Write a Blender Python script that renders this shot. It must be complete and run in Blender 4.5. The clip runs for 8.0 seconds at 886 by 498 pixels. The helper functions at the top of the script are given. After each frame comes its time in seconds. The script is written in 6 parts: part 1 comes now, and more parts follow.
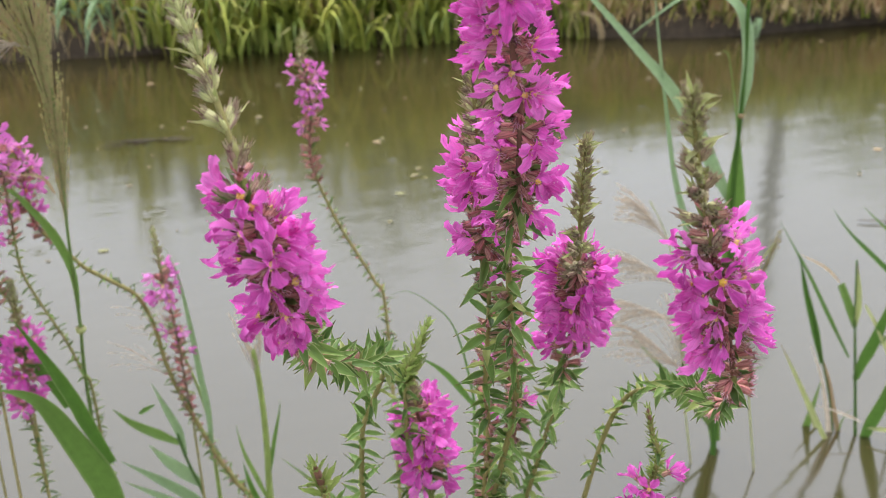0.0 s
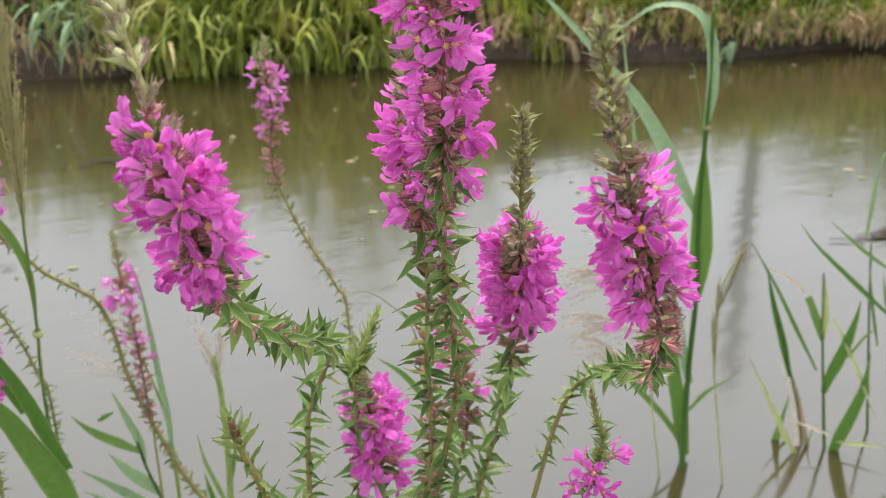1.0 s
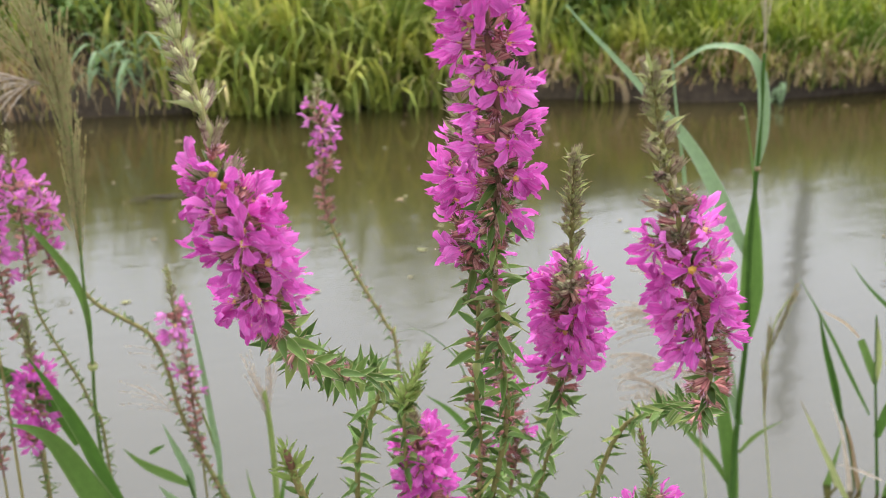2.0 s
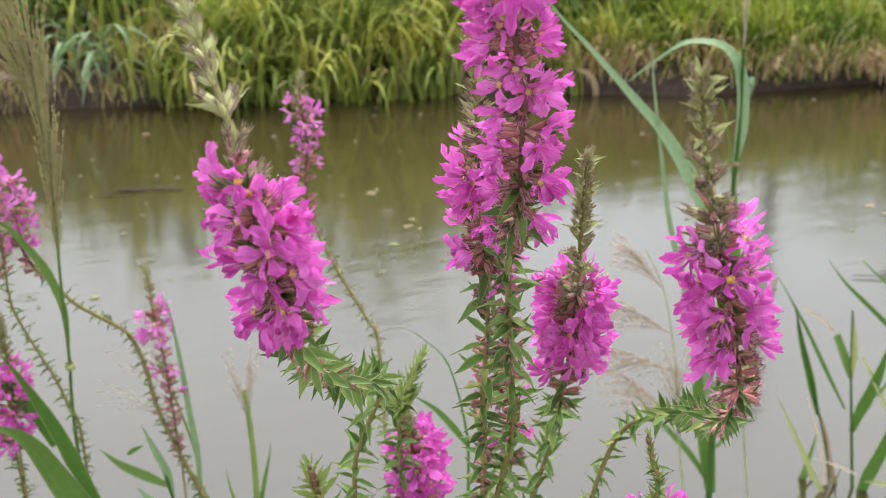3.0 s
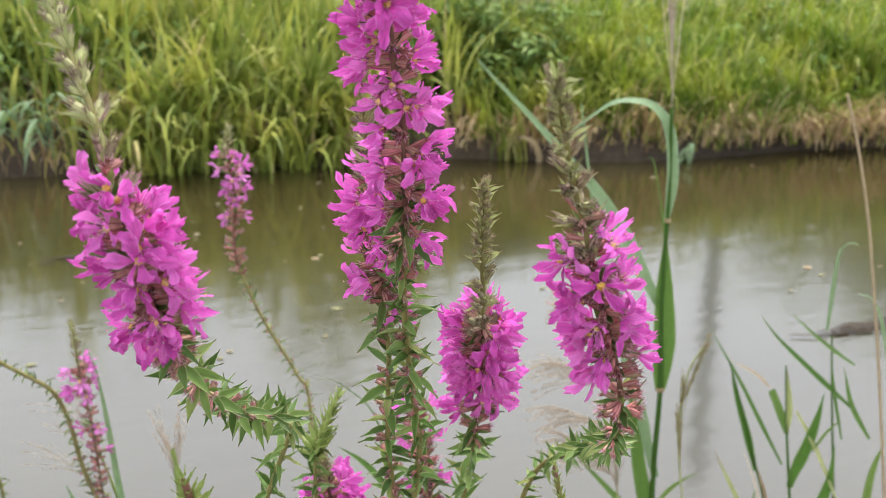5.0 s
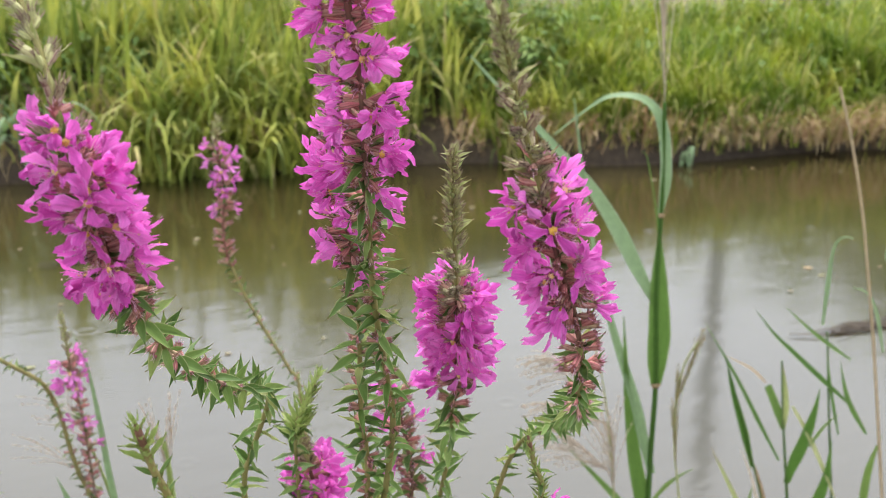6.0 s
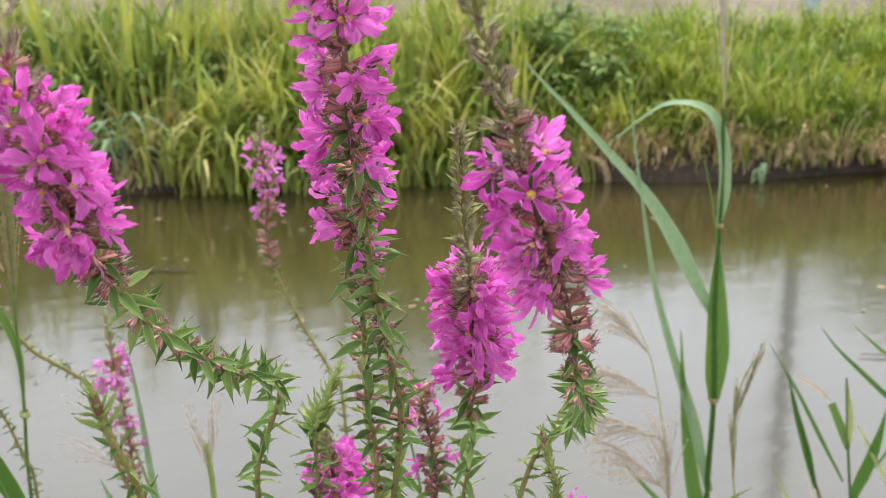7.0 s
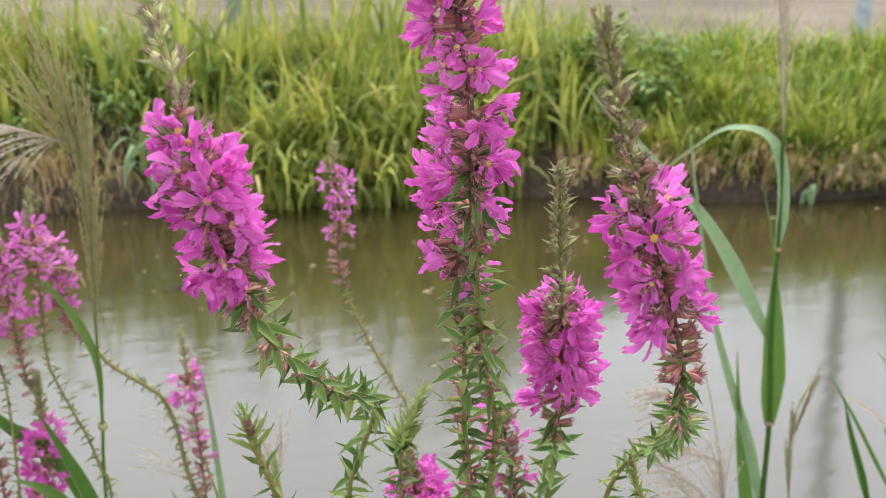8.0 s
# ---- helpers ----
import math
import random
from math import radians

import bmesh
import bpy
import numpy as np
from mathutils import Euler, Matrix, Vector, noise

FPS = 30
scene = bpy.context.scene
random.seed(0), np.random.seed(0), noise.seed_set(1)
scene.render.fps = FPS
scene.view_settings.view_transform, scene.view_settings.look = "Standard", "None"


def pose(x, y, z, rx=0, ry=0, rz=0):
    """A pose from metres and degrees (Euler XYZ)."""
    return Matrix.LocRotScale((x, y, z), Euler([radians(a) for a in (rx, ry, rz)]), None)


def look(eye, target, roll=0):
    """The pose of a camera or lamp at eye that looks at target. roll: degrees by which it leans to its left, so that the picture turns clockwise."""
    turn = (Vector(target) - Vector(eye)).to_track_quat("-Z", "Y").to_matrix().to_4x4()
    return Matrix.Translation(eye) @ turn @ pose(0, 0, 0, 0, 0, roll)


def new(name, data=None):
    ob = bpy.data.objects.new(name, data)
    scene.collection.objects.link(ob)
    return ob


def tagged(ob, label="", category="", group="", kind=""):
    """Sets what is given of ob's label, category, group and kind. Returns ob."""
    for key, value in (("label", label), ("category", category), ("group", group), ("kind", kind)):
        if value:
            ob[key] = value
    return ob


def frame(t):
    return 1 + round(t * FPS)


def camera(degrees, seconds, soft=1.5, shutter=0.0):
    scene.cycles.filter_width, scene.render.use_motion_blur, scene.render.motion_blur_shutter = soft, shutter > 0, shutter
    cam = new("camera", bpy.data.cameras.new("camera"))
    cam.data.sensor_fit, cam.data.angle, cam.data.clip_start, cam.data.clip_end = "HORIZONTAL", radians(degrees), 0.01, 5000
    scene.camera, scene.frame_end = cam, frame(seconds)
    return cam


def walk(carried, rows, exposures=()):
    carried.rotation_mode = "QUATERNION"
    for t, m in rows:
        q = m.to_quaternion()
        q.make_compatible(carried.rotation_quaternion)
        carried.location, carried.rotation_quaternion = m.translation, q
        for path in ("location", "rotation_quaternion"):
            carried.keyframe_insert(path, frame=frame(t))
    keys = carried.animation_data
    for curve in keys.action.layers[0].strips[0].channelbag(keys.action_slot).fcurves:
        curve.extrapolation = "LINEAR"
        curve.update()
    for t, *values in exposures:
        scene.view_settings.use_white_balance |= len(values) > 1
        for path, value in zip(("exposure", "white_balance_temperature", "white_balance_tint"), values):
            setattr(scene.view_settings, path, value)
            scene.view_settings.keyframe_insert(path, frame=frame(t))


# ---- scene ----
cam = camera(42.0, 8.0, soft=0.5)
PATH = [
    (0, (0.0211, 0.0113, 0.9230), (0.7515, 1.6815, 0.1003), -0.86),
    (0.5, (0.0291, -0.0044, 0.9146), (0.7798, 1.6619, 0.1021), 0.01),
    (1, (0.0344, -0.0006, 0.9010), (0.8038, 1.6739, 0.1238), -0.38),
    (1.5, (0.0350, -0.0018, 0.8999), (0.7821, 1.6980, 0.1565), -0.60),
    (2, (0.0303, -0.0060, 0.9038), (0.7346, 1.7238, 0.1886), -0.74),
    (2.2, (0.0303, -0.0065, 0.9064), (0.7412, 1.7207, 0.1913), -0.72),
    (3.3, (0.0127, 0.0185, 0.9004), (0.7949, 1.7083, 0.1706), 0.15),
    (3.5, (0.0104, 0.0194, 0.8962), (0.8143, 1.7065, 0.1838), 0.24),
    (4, (0.0249, 0.0099, 0.8870), (0.8951, 1.6876, 0.2328), 1.11),
    (4.5, (0.0313, -0.0099, 0.8889), (0.9060, 1.6807, 0.2749), 0.99),
    (4.7, (0.0329, -0.0046, 0.8928), (0.8882, 1.6964, 0.2805), 0.27),
    (5.8, (0.0363, -0.0049, 0.8740), (0.8750, 1.7050, 0.2636), 0.49),
    (6, (0.0444, -0.0157, 0.8732), (0.8897, 1.6963, 0.2776), -0.14),
    (6.5, (0.0704, -0.0094, 0.8576), (0.8971, 1.7149, 0.2716), -0.00),
    (7, (0.0735, -0.0158, 0.8546), (0.8066, 1.7580, 0.2924), -0.57),
    (7.5, (0.0661, -0.0136, 0.8615), (0.7479, 1.7871, 0.3206), -0.69),
    (8, (0.0431, -0.0262, 0.8673), (0.7148, 1.7796, 0.3306), -0.41),
]
walk(cam, [(t, look(eye, target, roll)) for t, eye, target, roll in PATH], exposures=[(0.0, 1.47), (2.0, 1.52), (4.0, 1.54), (8.0, 1.54)])
cam.data.dof.use_dof = True
cam.data.dof.focus_distance = 0.415
cam.data.dof.aperture_fstop = 27.0

# ---- light: a bright overcast day ----
world = bpy.data.worlds.new("overcast_sky")
scene.world = world
world.use_nodes = True
wn, wl = world.node_tree.nodes, world.node_tree.links
sky = wn.new("ShaderNodeTexSky")
sky.sky_type = "NISHITA"
sky.sun_disc = False
sky.sun_elevation, sky.sun_rotation = radians(74), radians(23)
sky.dust_density, sky.air_density, sky.ozone_density = 0.8, 1.0, 1.0
grey = wn.new("ShaderNodeHueSaturation")
grey.inputs["Saturation"].default_value = 0.23
wl.new(sky.outputs["Color"], grey.inputs["Color"])
wl.new(grey.outputs["Color"], wn["Background"].inputs["Color"])
wn["Background"].inputs["Strength"].default_value = 0.143
sun = new("sun", bpy.data.lights.new("sun", "SUN"))
sun.data.energy, sun.data.angle, sun.data.color = 1.5, radians(45), (1.0, 0.98, 0.95)
sun.matrix_world = look((1.0, 2.4, 9.1), (0, 0, 0))


# ---- materials ----
def ramp(nodes, stops):
    r = nodes.new("ShaderNodeValToRGB")
    while len(r.color_ramp.elements) < len(stops):
        r.color_ramp.elements.new(0.5)
    for e, (p, c) in zip(r.color_ramp.elements, stops):
        e.position, e.color = p, (*c, 1)
    return r


def plant_mat(name, stops, source="object", rough=0.5, translucent=0.3, streak=60.0, streak_amount=0.25, tip=None, edge=None, patch=0.0, bump=0.3, spec=0.35):
    """A leaf-like material: colour varies from piece to piece, with streaks along it and blotches."""
    m = bpy.data.materials.new(name)
    m.use_nodes = True
    n, l = m.node_tree.nodes, m.node_tree.links
    bsdf = n["Principled BSDF"]
    if source == "object":
        rnd = n.new("ShaderNodeObjectInfo").outputs["Random"]
    else:
        rnd = n.new("ShaderNodeNewGeometry").outputs["Random Per Island"]
    cr = ramp(n, stops)
    l.new(rnd, cr.inputs["Fac"])
    uv = n.new("ShaderNodeUVMap")
    uv.uv_map = "uv"
    mp = n.new("ShaderNodeMapping")
    mp.inputs["Scale"].default_value = (streak, 2.0, 1.0)
    l.new(uv.outputs["UV"], mp.inputs["Vector"])
    veins = n.new("ShaderNodeTexNoise")
    veins.inputs["Scale"].default_value = 1.0
    veins.inputs["Detail"].default_value = 3.0
    l.new(mp.outputs["Vector"], veins.inputs["Vector"])
    blot = n.new("ShaderNodeTexNoise")
    blot.inputs["Scale"].default_value = 140.0
    blot.inputs["Detail"].default_value = 4.0
    geo = n.new("ShaderNodeNewGeometry")
    l.new(geo.outputs["Position"], blot.inputs["Vector"])
    both = n.new("ShaderNodeMath")
    both.operation = "ADD"
    l.new(veins.outputs["Fac"], both.inputs[0])
    l.new(blot.outputs["Fac"], both.inputs[1])
    val = n.new("ShaderNodeMapRange")
    val.inputs["From Min"].default_value, val.inputs["From Max"].default_value = 0.6, 1.4
    val.inputs["To Min"].default_value, val.inputs["To Max"].default_value = 1 - streak_amount, 1 + streak_amount
    l.new(both.outputs[0], val.inputs["Value"])
    hsv = n.new("ShaderNodeHueSaturation")
    l.new(cr.outputs["Color"], hsv.inputs["Color"])
    if patch > 0:
        wide = n.new("ShaderNodeTexNoise")
        wide.inputs["Scale"].default_value, wide.inputs["Detail"].default_value = 7.0, 3.0
        l.new(geo.outputs["Position"], wide.inputs["Vector"])
        span = n.new("ShaderNodeMapRange")
        span.inputs["From Min"].default_value, span.inputs["From Max"].default_value = 0.35, 0.65
        span.inputs["To Min"].default_value, span.inputs["To Max"].default_value = 0.5 + 0.02 * patch, 0.5 - 0.035 * patch
        l.new(wide.outputs["Fac"], span.inputs["Value"])
        l.new(span.outputs["Result"], hsv.inputs["Hue"])
        both2 = n.new("ShaderNodeMath")
        both2.operation = "MULTIPLY"
        lum = n.new("ShaderNodeMapRange")
        lum.inputs["From Min"].default_value, lum.inputs["From Max"].default_value = 0.35, 0.65
        lum.inputs["To Min"].default_value, lum.inputs["To Max"].default_value = 1 - 0.38 * patch, 1 + 0.30 * patch
        l.new(wide.outputs["Fac"], lum.inputs["Value"])
        l.new(val.outputs["Result"], both2.inputs[0])
        l.new(lum.outputs["Result"], both2.inputs[1])
        l.new(both2.outputs[0], hsv.inputs["Value"])
    else:
        l.new(val.outputs["Result"], hsv.inputs["Value"])
    col = hsv.outputs["Color"]
    if tip:
        sep = n.new("ShaderNodeSeparateXYZ")
        l.new(uv.outputs["UV"], sep.inputs["Vector"])
        far = n.new("ShaderNodeMapRange")
        far.inputs["From Min"].default_value, far.inputs["From Max"].default_value = tip[0], tip[1]
        l.new(sep.outputs["Y"], far.inputs["Value"])
        mix = n.new("ShaderNodeMix")
        mix.data_type = "RGBA"
        l.new(far.outputs["Result"], mix.inputs["Factor"])
        l.new(col, mix.inputs["A"])
        mix.inputs["B"].default_value = (*tip[2], 1)
        col = mix.outputs["Result"]
    # Paler margins: the light caught along leaf and petal edges, mixed into the colour.
    if edge:
        sep2 = n.new("ShaderNodeSeparateXYZ")
        l.new(uv.outputs["UV"], sep2.inputs["Vector"])
        off = n.new("ShaderNodeMath")
        off.operation = "SUBTRACT"
        off.inputs[1].default_value = 0.5
        l.new(sep2.outputs["X"], off.inputs[0])
        size = n.new("ShaderNodeMath")
        size.operation = "ABSOLUTE"
        l.new(off.outputs[0], size.inputs[0])
        lit_rim = n.new("ShaderNodeMapRange")
        lit_rim.inputs["From Min"].default_value, lit_rim.inputs["From Max"].default_value = edge[0], 0.5
        l.new(size.outputs[0], lit_rim.inputs["Value"])
        mix2 = n.new("ShaderNodeMix")
        mix2.data_type = "RGBA"
        l.new(lit_rim.outputs["Result"], mix2.inputs["Factor"])
        l.new(col, mix2.inputs["A"])
        mix2.inputs["B"].default_value = (*edge[1], 1)
        col = mix2.outputs["Result"]
    l.new(col, bsdf.inputs["Base Color"])
    bsdf.inputs["Roughness"].default_value = rough
    bsdf.inputs["Specular IOR Level"].default_value = spec
    bp = n.new("ShaderNodeBump")
    bp.inputs["Strength"].default_value, bp.inputs["Distance"].default_value = bump, 0.0004
    l.new(veins.outputs["Fac"], bp.inputs["Height"])
    l.new(bp.outputs["Normal"], bsdf.inputs["Normal"])
    if translucent > 0:
        tr = n.new("ShaderNodeBsdfTranslucent")
        l.new(col, tr.inputs["Color"])
        ms = n.new("ShaderNodeMixShader")
        ms.inputs["Fac"].default_value = translucent
        l.new(bsdf.outputs["BSDF"], ms.inputs[1])
        l.new(tr.outputs["BSDF"], ms.inputs[2])
        l.new(ms.outputs["Shader"], n["Material Output"].inputs["Surface"])
    return m


PETAL = plant_mat("petal_magenta", [(0.0, (0.70, 0.10, 0.51)), (0.5, (0.82, 0.165, 0.63)), (1.0, (0.90, 0.26, 0.73))], rough=0.7, translucent=0.42, streak=12.0, streak_amount=0.34, tip=(0.25, 0.0, (0.56, 0.07, 0.42)), edge=(0.34, (0.91, 0.32, 0.78)), bump=0.5, spec=0.12)
PETAL_PALE = plant_mat("petal_rose", [(0.0, (0.74, 0.19, 0.60)), (1.0, (0.84, 0.32, 0.72))], rough=0.6, translucent=0.42, streak=12.0, streak_amount=0.24, spec=0.25)
EYE_YELLOW = plant_mat("flower_eye", [(0.0, (0.78, 0.52, 0.08)), (1.0, (0.88, 0.72, 0.26))], translucent=0.1)
STAMEN = plant_mat("stamen_thread", [(0.0, (0.80, 0.42, 0.66)), (1.0, (0.86, 0.66, 0.70))], translucent=0.3)
CALYX = plant_mat("calyx_russet", [(0.0, (0.54, 0.38, 0.27)), (0.35, (0.62, 0.34, 0.29)), (0.75, (0.66, 0.25, 0.26)), (1.0, (0.54, 0.44, 0.28))], rough=0.75, translucent=0.2, streak=20.0, streak_amount=0.35, bump=0.9)
CALYX_RIB = plant_mat("calyx_rib", [(0.0, (0.36, 0.17, 0.14)), (0.6, (0.46, 0.14, 0.15)), (1.0, (0.36, 0.25, 0.15))], rough=0.8, translucent=0.1, streak=20.0, streak_amount=0.35)
TOOTH = plant_mat("calyx_tooth", [(0.0, (0.20, 0.08, 0.09)), (0.5, (0.40, 0.19, 0.17)), (1.0, (0.58, 0.42, 0.34))], source="island", rough=0.8, translucent=0.1)
BUD = plant_mat("bud_downy", [(0, (0.42, 0.41, 0.23)), (0.5, (0.47, 0.39, 0.26)), (1, (0.50, 0.34, 0.29))], rough=0.9, translucent=0.12, streak=22.0, streak_amount=0.35, bump=0.9)
BUD_RIB = plant_mat("bud_rib", [(0, (0.206, 0.197, 0.112)), (0.5, (0.254, 0.16, 0.131)), (1, (0.271, 0.122, 0.131))], rough=0.9, translucent=0.1, streak=22.0, streak_amount=0.35)
BUD_GREEN = plant_mat("bud_green", [(0, (0.50, 0.53, 0.22)), (1, (0.66, 0.63, 0.35))], rough=0.9, translucent=0.15, streak=22.0, streak_amount=0.3, bump=0.9)
BUD_GREEN_RIB = plant_mat("bud_green_rib", [(0, (0.33, 0.37, 0.15)), (1, (0.42, 0.38, 0.20))], rough=0.9, translucent=0.1, streak=22.0, streak_amount=0.3)
DOWN = plant_mat("bud_hair", [(0.0, (0.30, 0.23, 0.15)), (0.5, (0.52, 0.47, 0.34)), (0.7, (0.34, 0.25, 0.19)), (1.0, (0.17, 0.08, 0.08))], source="island", rough=0.9, translucent=0.3)
LEAF = plant_mat("loosestrife_leaf", [(0.0, (0.066, 0.130, 0.026)), (0.5, (0.118, 0.208, 0.045)), (0.85, (0.200, 0.305, 0.080)), (1.0, (0.34, 0.37, 0.12))], rough=0.42, translucent=0.32, streak=9.0, streak_amount=0.28, tip=(0.86, 1.02, (0.22, 0.12, 0.07)), edge=(0.40, (0.44, 0.46, 0.23)))
SHOOT = plant_mat("young_leaf", [(0, (0.36, 0.41, 0.15)), (1, (0.50, 0.52, 0.24))], rough=0.65, translucent=0.3, streak=9.0, streak_amount=0.25, tip=(0.80, 1.0, (0.30, 0.20, 0.15)), edge=(0.38, (0.52, 0.51, 0.32)))
YOUNG = plant_mat("young_shoot", [(0.0, (0.26, 0.36, 0.09)), (1.0, (0.38, 0.46, 0.15))], rough=0.5, translucent=0.3, streak=9.0, streak_amount=0.25, edge=(0.38, (0.46, 0.50, 0.22)))
STEM = plant_mat("loosestrife_stem", [(0.0, (0.22, 0.20, 0.07)), (1.0, (0.28, 0.24, 0.09))], rough=0.65, translucent=0.0, streak=10.0, streak_amount=0.3, bump=0.7)
STEM_RED = plant_mat("flower_stem", [(0.0, (0.17, 0.10, 0.065)), (1.0, (0.22, 0.10, 0.075))], rough=0.7, translucent=0.0, streak=10.0, streak_amount=0.35, bump=0.7)
REED = plant_mat("reed_leaf", [(0.0, (0.065, 0.155, 0.022)), (0.5, (0.095, 0.195, 0.035)), (1.0, (0.17, 0.265, 0.065))], edge=(0.42, (0.25, 0.33, 0.13)), rough=0.45, translucent=0.35, streak=36.0, streak_amount=0.2)
REED_BLUE = plant_mat("reed_leaf_glaucous", [(0.0, (0.18, 0.28, 0.13)), (1.0, (0.25, 0.36, 0.18))], edge=(0.42, (0.34, 0.44, 0.30)), rough=0.42, translucent=0.3, streak=36.0, streak_amount=0.18)
STRAW = plant_mat("dry_straw", [(0.0, (0.30, 0.21, 0.11)), (0.6, (0.42, 0.31, 0.18)), (1.0, (0.52, 0.41, 0.26))], rough=0.7, translucent=0.2, streak=30.0, streak_amount=0.25)
DRIFTED = plant_mat("sodden_leaf", [(0.0, (0.16, 0.13, 0.06)), (0.6, (0.27, 0.22, 0.12)), (1.0, (0.20, 0.21, 0.07))], rough=0.5, translucent=0.0, streak=10.0)
PLUME_PALE = plant_mat("plume_pale", [(0.0, (0.56, 0.46, 0.36)), (1.0, (0.70, 0.62, 0.51))], source="island", rough=0.8, translucent=0.35, streak=10.0)
PANICLE = plant_mat("panicle", [(0.0, (0.42, 0.31, 0.17)), (0.5, (0.42, 0.37, 0.17)), (1.0, (0.33, 0.36, 0.14))], source="island", rough=0.8, translucent=0.2, streak=10.0)
TALL_GRASS = plant_mat("bank_grass", [(0, (0.172, 0.228, 0.040)), (0.4, (0.278, 0.342, 0.058)), (0.72, (0.372, 0.418, 0.083)), (0.93, (0.440, 0.450, 0.120)), (1, (0.580, 0.510, 0.22))], patch=0.8, source="island", rough=0.55, translucent=0.35, streak=20.0)
VERGE_GRASS = plant_mat("verge_grass", [(0, (0.135, 0.206, 0.0176)), (0.45, (0.229, 0.33, 0.0351)), (0.8, (0.332, 0.412, 0.0702)), (1, (0.458, 0.437, 0.168))], patch=1.0, source="island", rough=0.55, translucent=0.35, streak=20.0)
DEAD_GRASS = plant_mat("dead_grass", [(0, (0.273, 0.164, 0.0719)), (0.4, (0.470, 0.335, 0.175)), (0.75, (0.660, 0.520, 0.310)), (0.8, (0.379, 0.368, 0.0912)), (1, (0.484, 0.426, 0.121))], patch=0.5, source="island", rough=0.85, translucent=0.15, streak=20.0)
WEED = plant_mat("weed_leaf", [(0.0, (0.085, 0.150, 0.030)), (0.6, (0.150, 0.245, 0.046)), (1.0, (0.24, 0.32, 0.08))], source="island", rough=0.6, translucent=0.3, streak=8.0)


def soil_mat(stops=((0.45, (0.07, 0.052, 0.036)), (0.8, (0.135, 0.104, 0.074)), (1.1, (0.21, 0.17, 0.125))), name="dry_field"):
    m = bpy.data.materials.new(name)
    m.use_nodes = True
    n, l = m.node_tree.nodes, m.node_tree.links
    geo = n.new("ShaderNodeNewGeometry")
    big, small = n.new("ShaderNodeTexNoise"), n.new("ShaderNodeTexNoise")
    big.inputs["Scale"].default_value, small.inputs["Scale"].default_value = 0.9, 38.0
    big.inputs["Detail"].default_value = small.inputs["Detail"].default_value = 6.0
    l.new(geo.outputs["Position"], big.inputs["Vector"])
    l.new(geo.outputs["Position"], small.inputs["Vector"])
    add = n.new("ShaderNodeMath")
    add.operation = "MULTIPLY_ADD"
    l.new(small.outputs["Fac"], add.inputs[0])
    add.inputs[1].default_value = 0.6
    l.new(big.outputs["Fac"], add.inputs[2])
    cr = ramp(n, stops)
    l.new(add.outputs[0], cr.inputs["Fac"])
    l.new(cr.outputs["Color"], n["Principled BSDF"].inputs["Base Color"])
    n["Principled BSDF"].inputs["Roughness"].default_value = 0.95
    bp = n.new("ShaderNodeBump")
    bp.inputs["Strength"].default_value, bp.inputs["Distance"].default_value = 0.8, 0.02
    l.new(small.outputs["Fac"], bp.inputs["Height"])
    l.new(bp.outputs["Normal"], n["Principled BSDF"].inputs["Normal"])
    return m


